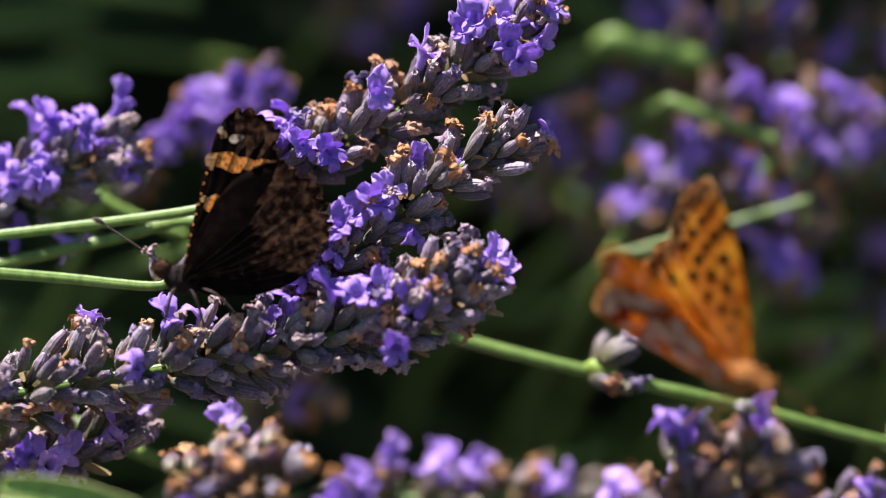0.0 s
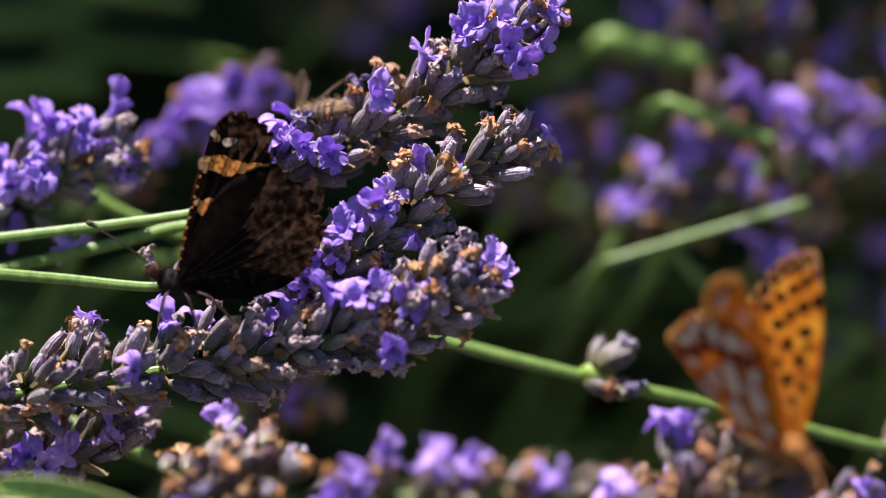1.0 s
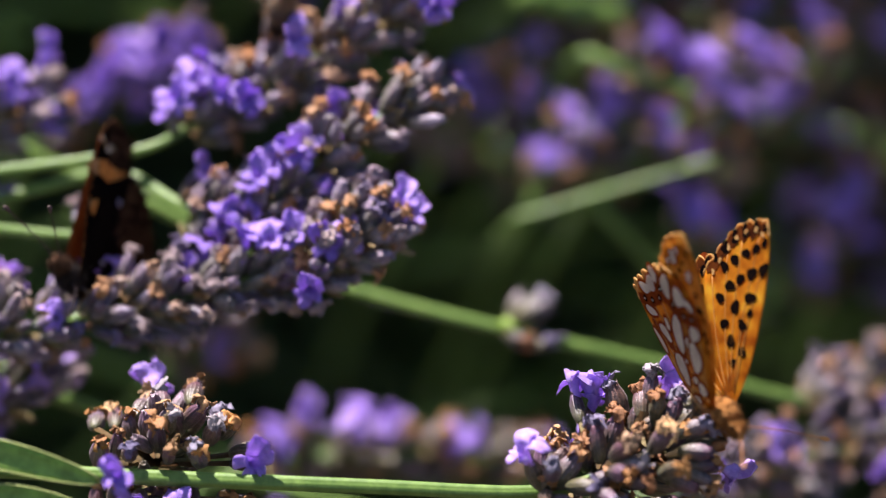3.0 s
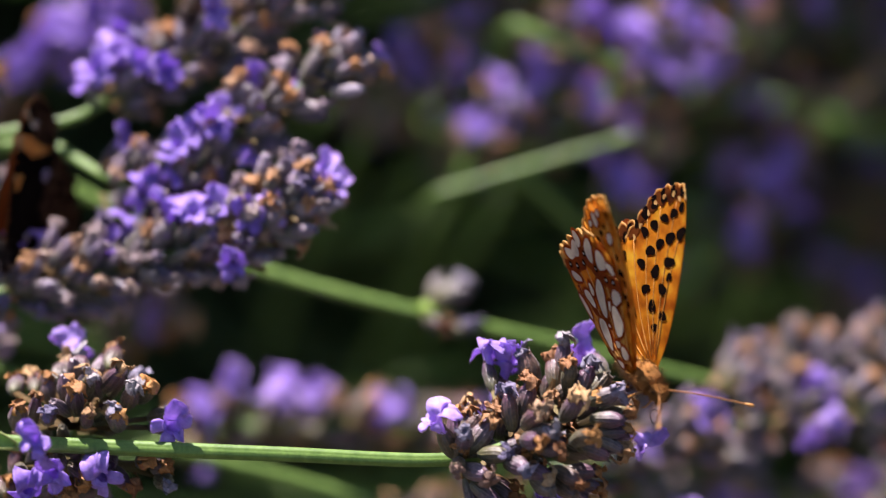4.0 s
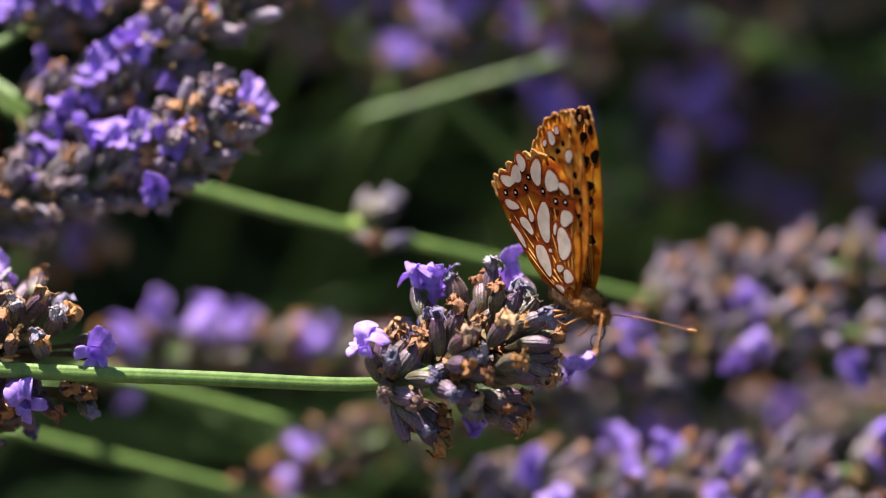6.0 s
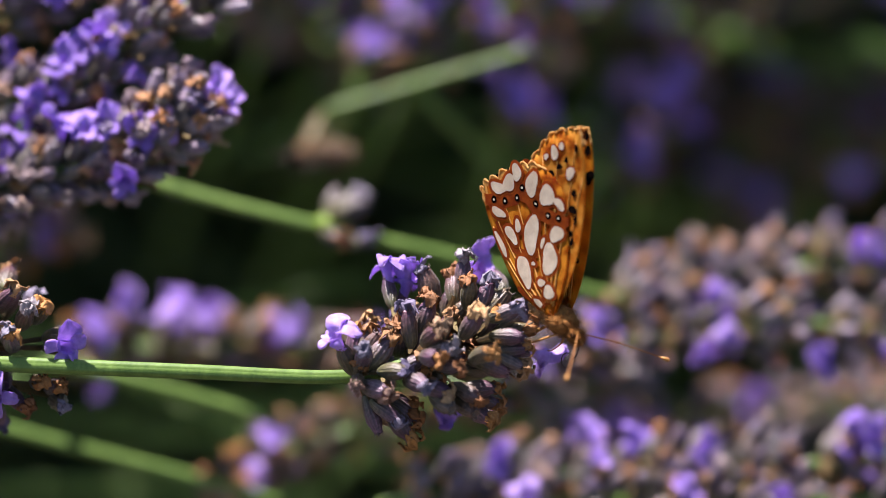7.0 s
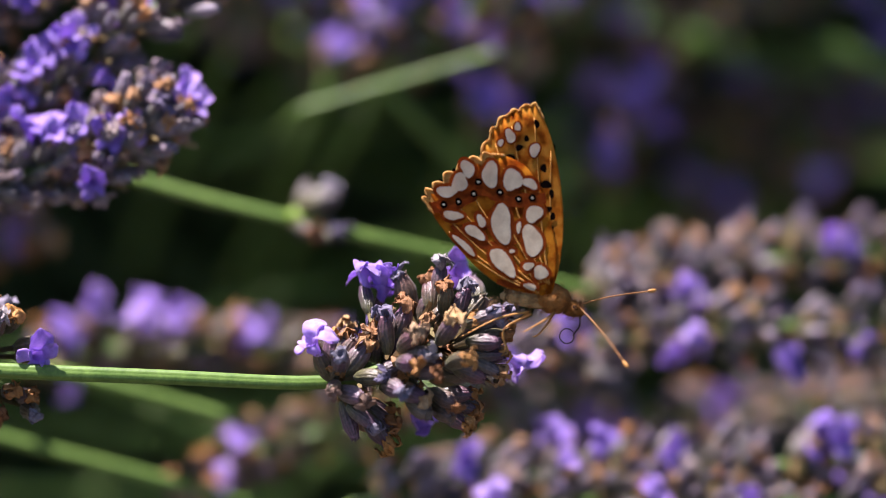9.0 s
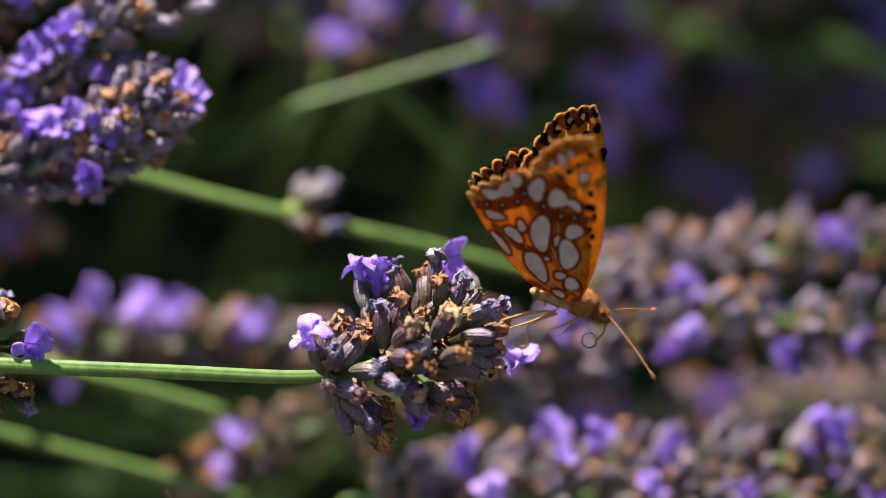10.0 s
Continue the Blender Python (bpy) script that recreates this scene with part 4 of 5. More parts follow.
def wing(name, outline, scallop, parent, side, materials, fringe, layer, label):
    """A thin wing in the plane of the body's x and z; side is -1 for the wing whose underside faces -y. layer sets it apart from its neighbour."""
    pts = smooth_path([Vector((x, 0, z)) for x, z in outline], 96)
    n = len(pts)
    low, high = int(scallop[0] * n), int(scallop[1] * n)
    rim = []
    for i, p in enumerate(pts):
        rim.append(p * teeth(i, low, high, scallop))
    bm = bmesh.new()
    steps = 9
    lay = []
    for k in (0, 1):
        rows = [[bm.verts.new((p.x * f, side * (layer + (0.00004 if k == 0 else -0.00004)) + side * camber(p.x * f, p.z * f), p.z * f)) for p in rim] for f in [(j + 0.15) / (steps + 0.15) for j in range(steps + 1)]]
        lay.append(rows)
    for k, rows in enumerate(lay):
        for j in range(steps):
            for i in range(n - 1):
                q = (rows[j][i], rows[j][i + 1], rows[j + 1][i + 1], rows[j + 1][i])
                f = bm.faces.new(q if (side > 0) == (k == 0) else q[::-1])
                f.material_index = k
    for i in range(n - 1):
        bm.faces.new((lay[0][steps][i], lay[0][steps][i + 1], lay[1][steps][i + 1], lay[1][steps][i]))
    bmesh.ops.recalc_face_normals(bm, faces=bm.faces)
    ob = part(name, bm, materials[0], parent, label)
    ob.data.materials.append(materials[1])
    bm = bmesh.new()
    edge = [Vector((p.x, side * layer + side * camber(p.x, p.z), p.z)) for p in rim[max(0, low - 4):high + 3]]
    tube(bm, edge, [0.00014 + 0.00005 * math.sin(i * 2.1) for i in range(len(edge))], 6)
    part("fringe", bm, fringe, ob)
    return ob


def mark(name, wing_ob, x, z, rx, rz, turn, side, lift, material, wobble=0.1):
    """A spot of coloured scales on a wing, a hair above it."""
    bm = bmesh.new()
    seed = x * 3000 + z * 1700
    rings = []
    for f in (0.45, 1.0):
        row = []
        for k in range(18):
            a = 2 * math.pi * k / 18
            w = f * (1 + wobble * math.sin(2 * a + seed) + wobble * 0.7 * math.sin(3 * a + 2 * seed))
            dx, dz = rx * w * math.cos(a), rz * w * math.sin(a)
            px, pz = x + dx * math.cos(turn) - dz * math.sin(turn), z + dx * math.sin(turn) + dz * math.cos(turn)
            row.append(bm.verts.new((px, side * (lift + camber(px, pz)) , pz)))
        rings.append(row)
    mid = bm.verts.new((x, side * (lift + camber(x, z)), z))
    for k in range(18):
        j = (k + 1) % 18
        bm.faces.new((rings[0][j], rings[0][k], mid))
        bm.faces.new((rings[0][k], rings[0][j], rings[1][j], rings[1][k]))
    bmesh.ops.recalc_face_normals(bm, faces=bm.faces)
    return part(name, bm, material, wing_ob)


def border(name, wing_ob, outline, span, inner, side, lift, material, scallop):
    """A band of other scales along a wing's outer margin, with a ragged inner edge."""
    pts = smooth_path([Vector((x, 0, z)) for x, z in outline], 96)
    n = len(pts)
    low, high = int(scallop[0] * n), int(scallop[1] * n)
    bm = bmesh.new()
    rows = []
    for i in range(int(span[0] * n), int(span[1] * n)):
        f = (i - int(span[0] * n)) / ((span[1] - span[0]) * n)
        w = teeth(i, low, high, scallop)
        start = 0.985 - (0.985 - inner) * min(1.0, 5 * f, 5 * (1 - f)) + 0.22 * noise.noise(Vector((i * 0.33, 1, 0))) + 0.08 * noise.noise(Vector((i * 0.9, 4, 0)))
        row = []
        for k in range(6):
            q = pts[i] * w * (start + (0.985 - start) * k / 5)
            row.append(bm.verts.new((q.x, side * (lift + camber(q.x, q.z)), q.z)))
        rows.append(row)
    for a, b in zip(rows, rows[1:]):
        for k in range(5):
            bm.faces.new((a[k], a[k + 1], b[k + 1], b[k]))
    bmesh.ops.recalc_face_normals(bm, faces=bm.faces)
    return part(name, bm, material, wing_ob)


def edging(name, wing_ob, outline, span, inner, side, lift, material, scallop):
    """An even band of scales just inside a wing's margin, scalloped on its inner edge and narrowing towards both ends."""
    pts = smooth_path([Vector((x, 0, z)) for x, z in outline], 96)
    n = len(pts)
    low, high, first, last = int(scallop[0] * n), int(scallop[1] * n), int(span[0] * n), int(span[1] * n)
    bm = bmesh.new()
    rows = []
    for i in range(first, last):
        f = (i - first) / (last - first)
        w = teeth(i, low, high, scallop)
        start = 0.99 - (0.99 - inner) * min(1.0, 6 * f + 0.2, 6 * (1 - f) + 0.2) * (0.8 + 0.35 * abs(math.sin(math.pi * f * scallop[2])))
        row = []
        for k in range(4):
            q = pts[i] * w * (start + (0.99 - start) * k / 3)
            row.append(bm.verts.new((q.x, side * (lift + camber(q.x, q.z)), q.z)))
        rows.append(row)
    for a, b in zip(rows, rows[1:]):
        for k in range(3):
            bm.faces.new((a[k], a[k + 1], b[k + 1], b[k]))
    bmesh.ops.recalc_face_normals(bm, faces=bm.faces)
    return part(name, bm, material, wing_ob)


def vein(wing_ob, x, z, side, lift, material, r=0.00007):
    bm = bmesh.new()
    pts = []
    for i in range(9):
        f = 0.12 + 0.83 * i / 8
        px, pz = x * f, z * f + 0.06 * x * math.sin(math.pi * f)
        pts.append(Vector((px, side * (lift + camber(px, pz)), pz)))
    tube(bm, pts, [r * (1.3 - 0.08 * i) for i in range(9)], 5)
    return part("vein", bm, material, wing_ob)


def ribbon(name, wing_ob, points, half, side, lift, material):
    """A ragged band of scales along points of the wing's plane."""
    pts = smooth_path([Vector((x, 0, z)) for x, z in points], 40)
    bm = bmesh.new()
    rows = []
    for i, p in enumerate(pts):
        t = (pts[min(i + 1, 40)] - pts[max(i - 1, 0)]).normalized()
        u = Vector((-t.z, 0, t.x))
        h = half * (0.55 + 0.45 * math.sin(math.pi * i / 40))
        row = []
        for k in range(5):
            q = p + u * (h * (k / 2 - 1) * (1 + 0.3 * noise.noise(Vector((i * 0.4, k * 0.5, 2)))))
            row.append(bm.verts.new((q.x, side * (lift + camber(q.x, q.z)), q.z)))
        rows.append(row)
    for a, b in zip(rows, rows[1:]):
        for k in range(4):
            bm.faces.new((a[k], a[k + 1], b[k + 1], b[k]))
    bmesh.ops.recalc_face_normals(bm, faces=bm.faces)
    return part(name, bm, material, wing_ob)


def furry(name, rings, parent, material, place, way, ruff=0.00025, label=""):
    """A hairy body part of rings about its own axis, laid along way."""
    bm = bmesh.new()
    turned(bm, [(z, r, 0, 0) for z, r in rings], 20)
    for v in bm.verts:
        v.co += noise.noise_vector(v.co * 1600) * ruff
    # short hairs
    rng = random.Random(len(rings) * 7 + 3)
    bm.faces.ensure_lookup_table()
    for f in list(bm.faces)[:-2]:
        if f.calc_area() <= 0:
            continue
        c = f.calc_center_median()
        out = Vector((c.x, c.y, 0)).normalized()
        for _ in range(9):
            b = c + Vector((rng.uniform(-1, 1), rng.uniform(-1, 1), rng.uniform(-1, 1))) * 0.00025
            tip = b + (out + Vector((rng.uniform(-0.6, 0.6), rng.uniform(-0.6, 0.6), rng.uniform(-0.9, 0.3)))) * rng.uniform(0.0003, 0.0009)
            s = Vector((-out.y, out.x, 0)) * 0.00004
            v = [bm.verts.new(b - s), bm.verts.new(b + s), bm.verts.new(tip), bm.verts.new(b - out * 0.00005)]
            for q in ((0, 1, 2), (1, 3, 2), (3, 0, 2)):
                bm.faces.new([v[j] for j in q])
    ob = part(name, bm, material, parent, label)
    ob.matrix_basis = aimed(Vector(place), Vector(way), Vector((0, 0, 1)), 1)
    return ob


def thread(name, parent, points, radii, material, label="", sides=6, steps=16):
    bm = bmesh.new()
    pts = smooth_path([Vector(p) for p in points], steps)
    m = len(radii) - 1
    tube(bm, pts, [float(np.interp(i / steps * m, range(m + 1), radii)) for i in range(steps + 1)], sides)
    return part(name, bm, material, parent, label)


LEAN_BACK = radians(17)


def plan(x, y, x0, y0, flip=1):
    """Wing plan: grid steps from the wing's root to the body's x and z."""
    dx, up = (x - x0) * flip * GRID, (y0 - y) * GRID
    c, s = math.cos(LEAN_BACK), math.sin(LEAN_BACK)
    return dx * c - up * s, dx * s + up * c


def fritillary():
    thing = tagged(new("fritillary_butterfly"), "orange fritillary butterfly with black spots and silver-pearl underside patches", "butterfly")
    P = lambda x, y: plan(x, y, 975, 526)
    fore = [P(*q) for q in ((975, 526), (990, 470), (997, 400), (991, 320), (976, 250), (957, 202), (944, 188), (922, 194), (898, 206), (878, 224), (863, 250), (846, 288), (838, 318), (870, 380), (930, 470), (975, 526))]
    hind = [P(*q) for q in ((975, 526), (984, 450), (968, 370), (938, 305), (900, 280), (868, 276), (840, 284), (812, 298), (786, 318), (766, 337), (751, 350), (764, 378), (788, 412), (818, 448), (854, 484), (900, 512), (975, 526))]
    # silver patches of the hindwing's underside: x, y, half width, half height, turn
    pearls = ((828, 301, 11, 15, 8), (868, 311, 14, 22, 10), (907, 320, 14, 22, 12), (938, 327, 12, 9, -28), (814, 325, 15, 14, 35), (791, 341, 17, 10, -12), (802, 383, 16, 8, -15),
              (841, 413, 17, 10, -38), (822, 436, 22, 6, -42), (888, 398, 17, 34, 14), (945, 380, 13, 16, 0), (942, 427, 17, 26, 4), (890, 465, 13, 31, 32), (957, 483, 13, 11, 10), (935, 472, 9, 7, 0), (852, 393, 7, 11, 20), (906, 446, 4, 4, 0), (918, 404, 4, 10, 0), (938, 508, 12, 5, -20))
    eyes = ((847, 324), (839, 345), (812, 359), (786, 364), (885, 342), (918, 354), (942, 352))
    tip_pearls = ((903, 243, 9, 12, 15), (916, 227, 5, 8, 0), (946, 268, 9, 12, 0), (886, 255, 5, 6, 0))
    tip_black = ((976, 345, 4, 8), (978, 385, 4, 8), (905, 281, 7, 6), (966, 329, 9, 8), (970, 373, 6, 6), (974, 408, 6, 7), (919, 264, 6, 6), (932, 248, 5, 5), (950, 222, 5, 7), (962, 300, 5, 8))
    upper = ((870, 262, 7, 6), (888, 240, 6, 6), (908, 222, 6, 6), (930, 207, 6, 6), (880, 290, 8, 7), (900, 272, 8, 8), (922, 254, 8, 7), (942, 240, 7, 8), (905, 318, 9, 8), (925, 300, 8, 8), (948, 284, 10, 9), (960, 325, 11, 8), (930, 350, 9, 9), (958, 375, 10, 7), (972, 420, 9, 6), (940, 410, 9, 8), (972, 270, 9, 10), (968, 350, 5, 7), (890, 345, 8, 7), (915, 385, 8, 7), (958, 225, 6, 7), (955, 445, 7, 6))
    upper_hind = ((785, 350, 7, 6), (808, 330, 7, 7), (832, 312, 7, 7), (860, 300, 7, 6), (815, 362, 6, 6), (840, 345, 7, 7), (866, 332, 7, 7), (895, 322, 7, 6), (850, 392, 9, 8), (885, 380, 9, 8), (915, 372, 8, 8), (905, 430, 10, 9), (870, 440, 9, 8))
    wings = []
    for side in (-1, 1):
        hub = new("wing_pair")
        hub.parent = thing
        f = wing("forewing", fore, (0.36, 0.78, 7, 0.024), hub, side, (F_UNDER, F_UPPER), FRINGE, 0.0, "translucent orange forewing")
        h = wing("hindwing", hind, (0.30, 0.66, 7, 0.046), hub, side, (F_HIND, F_UPPER), FRINGE, 0.00025, "orange hindwing with silver patches beneath")
        under = 0.00042
        for x, y, rx, ry, a in pearls:
            px, pz = P(x, y)
            mark("rust_edge", h, px, pz, (rx * 1.08 + 6) * GRID, (ry * 0.99 + 6) * GRID, radians(a) + LEAN_BACK, side, under + 0.00002, RUST, 0.10)
            mark("pearl_patch", h, px, pz, rx * 1.08 * GRID, ry * 0.99 * GRID, radians(a) + LEAN_BACK, side, under + 0.00006, PEARL, 0.14)
        ribbon("rust_band", h, [P(*q) for q in ((766, 370), (800, 362), (828, 346), (850, 330), (885, 344), (918, 356), (966, 352))], 17 * GRID, side, under, RUST)
        ribbon("rust_band", h, [P(*q) for q in ((800, 400), (820, 415), (860, 436), (905, 430), (925, 400), (950, 405))], 8 * GRID, side, under - 0.00002, RUST)
        for x, y in eyes:
            px, pz = P(x, y)
            mark("eyespot", h, px, pz, 6.5 * GRID, 6.5 * GRID, 0, side, under + 0.00003, SOOT, 0.05)
            mark("eyespot_centre", h, px, pz, 2.6 * GRID, 2.2 * GRID, 0, side, under + 0.00007, PEARL, 0.05)
        for x, y, rx, ry, a in tip_pearls:
            px, pz = P(x, y)
            mark("rust_edge", f, px, pz, (rx + 3) * GRID, (ry + 3) * GRID, radians(a) + LEAN_BACK, side, 0.00014, RUST, 0.07)
            mark("pearl_patch", f, px, pz, rx * GRID, ry * GRID, radians(a) + LEAN_BACK, side, 0.00018, PEARL, 0.12)
        for x, y, rx, ry in tip_black:
            px, pz = P(x, y)
            mark("black_spot", f, px, pz, rx * GRID, ry * GRID, 0.2, side, 0.00016, SOOT, 0.14)
        for x, y, rx, ry in upper:
            px, pz = P(x, y)
            mark("black_spot", f, px, pz, rx * 1.28 * GRID, ry * 1.24 * GRID, 0.3, side, -0.00014, SOOT, 0.14)
        for x, y in ((940, 200), (900, 215), (872, 246), (850, 296), (968, 250)):
            vein(f, *P(x, y), side, -0.00008, F_VEIN, 0.00007)
        for x, y in ((770, 350), (806, 312), (850, 290), (900, 290)):
            vein(h, *P(x, y), side, 0.00017, F_VEIN, 0.00007)
        for x, y in ((950, 200), (926, 200), (902, 212), (882, 228), (868, 252), (855, 282)):
            px, pz = P(x, y)
            mark("margin_spot", f, px, pz, 6 * GRID, 7 * GRID, 0.6, side, -0.00015, SOOT, 0.2)
        edging("dark_margin", f, fore, (0.38, 0.78), 0.91, side, -0.00012, F_EDGE, (0.36, 0.78, 7, 0.024))
        edging("dark_margin", h, hind, (0.31, 0.66), 0.93, side, 0.00013, F_EDGE, (0.30, 0.66, 7, 0.046))
        edging("tan_margin", h, hind, (0.30, 0.70), 0.95, side, 0.00031, F_VEIN, (0.30, 0.66, 7, 0.046))
        for x, y in ((948, 212), (930, 208), (908, 218), (890, 234), (878, 256), (866, 282), (858, 306)):
            px, pz = P(x, y)
            mark("pale_dot", f, px, pz, 4 * GRID, 5 * GRID, 0.6, side, -0.00017, FRINGE, 0.2)
        for x, y in ((764, 350), (782, 328), (806, 309), (834, 293), (864, 284)):
            px, pz = P(x, y)
            mark("margin_spot", h, px, pz, 6 * GRID, 7 * GRID, 0.6, side, 0.00011, SOOT, 0.2)
        for x, y, rx, ry in upper_hind:
            px, pz = P(x, y)
            mark("black_spot", h, px, pz, rx * 1.25 * GRID, ry * 1.25 * GRID, 0.3, side, 0.00012, SOOT, 0.14)
        for x, y in ((760, 352), (782, 326), (812, 304), (850, 286), (888, 286), (922, 300), (952, 330), (810, 436), (786, 404)):
            vein(h, *P(x, y), side, 0.00034, F_VEIN, 0.00010)
        ribbon("rust_base", h, [P(*q) for q in ((880, 500), (920, 505), (965, 500))], 7 * GRID, side, under - 0.00003, RUST)
        for x, y in ((944, 192), (902, 208), (872, 240), (850, 290), (975, 255)):
            vein(f, *P(x, y), side, 0.00006, F_VEIN, 0.00008)
        wings.append(hub)
    g = GRID
    furry("thorax", ((-30 * g, 12 * g), (-15 * g, 22 * g), (5 * g, 26 * g), (25 * g, 20 * g), (36 * g, 10 * g)), thing, FUR, (0, 0, -5 * g), (1, 0, 0.02))
    furry("abdomen", ((-5 * g, 18 * g), (20 * g, 19 * g), (45 * g, 16 * g), (68 * g, 11 * g), (86 * g, 4 * g)), thing, FUR_PALE, (-2 * g, 0, -7 * g), (-1, 0, -0.22), 0.0003, "pale furry abdomen")
    feelers = []
    furry("head", ((-12 * g, 8 * g), (-5 * g, 15 * g), (5 * g, 15 * g), (14 * g, 10 * g), (23 * g, 3 * g)), thing, FUR, (42 * g, 0, -10 * g), (1, 0, -0.1))
    for s in (-1, 1):
        bm = bmesh.new()
        bmesh.ops.create_icosphere(bm, subdivisions=2, radius=6.5 * g)
        eye = part("eye", bm, EYE_MAT, thing)
        eye.location = (46 * g, s * 9 * g, -8 * g)
        an = thread("antenna", thing, ((0, 0, 0), (70 * g, 0, 4 * g), (155 * g, 0, 0)), (1.3 * g, 1.15 * g, 1.1 * g), LIMB_BROWN, "thin brown antenna")
        an.location = (50 * g, s * 4 * g, -2 * g)
        bm = bmesh.new()
        turned(bm, [(-9 * g, 1.5 * g, 0, 0), (-2 * g, 4 * g, 0, 0), (6 * g, 4.6 * g, 0, 0), (11 * g, 2.5 * g, 0, 0)], 10)
        bmesh.ops.scale(bm, vec=(0.8, 0.8, 0.9), verts=bm.verts)
        club = part("antenna_club", bm, LIMB, an, "orange-tipped club")
        club.matrix_basis = aimed(Vector((155 * g, 0, 0)), Vector((1, 0, -0.05)), Vector((0, 1, 0)), 1)
        feelers.append(an)
    # legs: side, where they leave the body, knee and foot
    for s, a, k, b in ((-1, (14, -26), (2, -42), (-20, -66)), (-1, (-30, -38), (-78, -64), (-124, -108)), (-1, (-24, -40), (-62, -78), (-50, -112)),
                       (1, (14, -26), (10, -48), (0, -72)), (1, (-28, -40), (-56, -76), (-90, -108))):
        thread("leg", thing, ((a[0] * g, s * 9 * g, a[1] * g), (k[0] * g, s * 22 * g, k[1] * g), (b[0] * g, s * 20 * g, b[1] * g), ((b[0] - 9) * g, s * 20 * g, (b[1] - 8) * g)), (2.4 * g, 2.0 * g, 1.5 * g, 1.0 * g), LIMB)
    coil = [(48 + 13 * math.cos(0.6 - 0.55 * k), -60 + 13 * math.sin(0.6 - 0.55 * k)) for k in range(12)]
    thread("proboscis", thing, [(58 * g, 0, -16 * g), (64 * g, 0, -36 * g)] + [(x * g, 0.6 * k * g, z * g) for k, (x, z) in enumerate(coil)], (1.4 * g, 1.1 * g, 0.9 * g), LIMB_DARK, "thin dark curled proboscis", steps=48)
    return thing, wings, feelers


def tortoiseshell():
    thing = tagged(new("tortoiseshell_butterfly"), "dark brown tortoiseshell butterfly with closed ragged wings and cream bars", "butterfly")
    P = lambda x, y: ((320 - x) * GRID, (497 - y) * GRID)
    fore = [P(*q) for q in ((320, 497), (330, 440), (342, 385), (352, 335), (366, 285), (384, 232), (402, 208), (425, 197), (452, 204), (472, 218), (491, 236), (484, 258), (492, 280), (508, 312), (470, 370), (400, 450), (320, 497))]
    hind = [P(*q) for q in ((320, 497), (345, 420), (390, 345), (435, 305), (490, 288), (516, 306), (545, 328), (560, 350), (573, 384), (579, 404), (568, 436), (556, 458), (530, 490), (500, 508), (440, 524), (370, 522), (320, 497))]
    wings = []
    for side in (-1, 1):
        hub = new("wing_pair")
        hub.parent = thing
        f = wing("forewing", fore, (0.40, 0.80, 8, 0.032), hub, side, (T_UNDER, T_UPPER), T_BAND, 0.00012, "dark ragged forewing with cream bars")
        h = wing("hindwing", hind, (0.24, 0.72, 10, 0.055), hub, side, (T_UNDER, T_UPPER), T_BAND, 0.0003, "blackish hindwing with a brown border")
        for x, y, rx, ry, a, material, nm in ((371, 286, 8, 17, -8, BUFF, "cream_bar"), (401, 288, 26, 19, -12, CREAM, "orange_bar"), (438, 292, 24, 10, -6, CREAM, "orange_bar"), (460, 290, 14, 7, 5, CREAM, "orange_bar"),
                                              (360, 354, 6, 7, -25, BUFF, "cream_bar"), (375, 362, 16, 15, -25, CREAM, "orange_bar"), (394, 240, 5, 9, 0, BUFF, "white_spot"), (416, 247, 12, 8, 0, WHITE, "white_spot"), (388, 232, 5, 6, 0, WHITE, "white_spot"), (440, 240, 12, 12, 0, T_BAND, "brown_patch")):
            px, pz = P(x, y)
            mark(nm, f, px, pz, rx * GRID, ry * GRID, radians(-a), side, 0.00022 + (0.00003 if "spot" in nm else 0.00002 if nm == "cream_bar" else 0), material, 0.17)
        border("brown_border", h, hind, (0.25, 0.75), 0.54, side, 0.00038, T_BAND, (0.24, 0.72, 10, 0.055))
        border("brown_border", f, fore, (0.42, 0.64), 0.80, side, 0.00020, T_BAND, (0.40, 0.80, 8, 0.032))
        for x, y in ((520, 308), (545, 328), (560, 350), (573, 384), (578, 410), (568, 436), (545, 474), (515, 500)):
            vein(h, *P(x, y), side, 0.00040, T_UNDER, 0.00006)
        for x, y in ((402, 210), (440, 202), (470, 220), (488, 246), (490, 280)):
            vein(f, *P(x, y), side, 0.00026, T_UNDER, 0.00008)
        for k in range(22):
            px, pz = P(322 + 44 * (k / 21) ** 1.2, 480 - 190 * k / 21)
            mark("costal_fleck", f, px - 0.0002, pz, 1.8 * GRID, 2.6 * GRID, 0.4, side, 0.00022, CREAM if k % 2 else T_BAND, 0.1)
        wings.append(hub)
    g = GRID
    furry("thorax", ((-30 * g, 12 * g), (-12 * g, 22 * g), (8 * g, 24 * g), (26 * g, 18 * g), (36 * g, 9 * g)), thing, FUR_DARK, (-5 * g, 0, 0), (1, 0, 0.3))
    furry("abdomen", ((-5 * g, 18 * g), (25 * g, 20 * g), (70 * g, 18 * g), (110 * g, 12 * g), (130 * g, 4 * g)), thing, FUR_DARK, (-20 * g, 0, 8 * g), (-1, 0, 0.0), 0.00018)
    furry("head", ((-12 * g, 8 * g), (-4 * g, 14 * g), (6 * g, 15 * g), (16 * g, 9 * g), (22 * g, 3 * g)), thing, FUR_RUST, (32 * g, 0, 20 * g), (1, 0, 0.35), 0.00025, "rusty furry head")
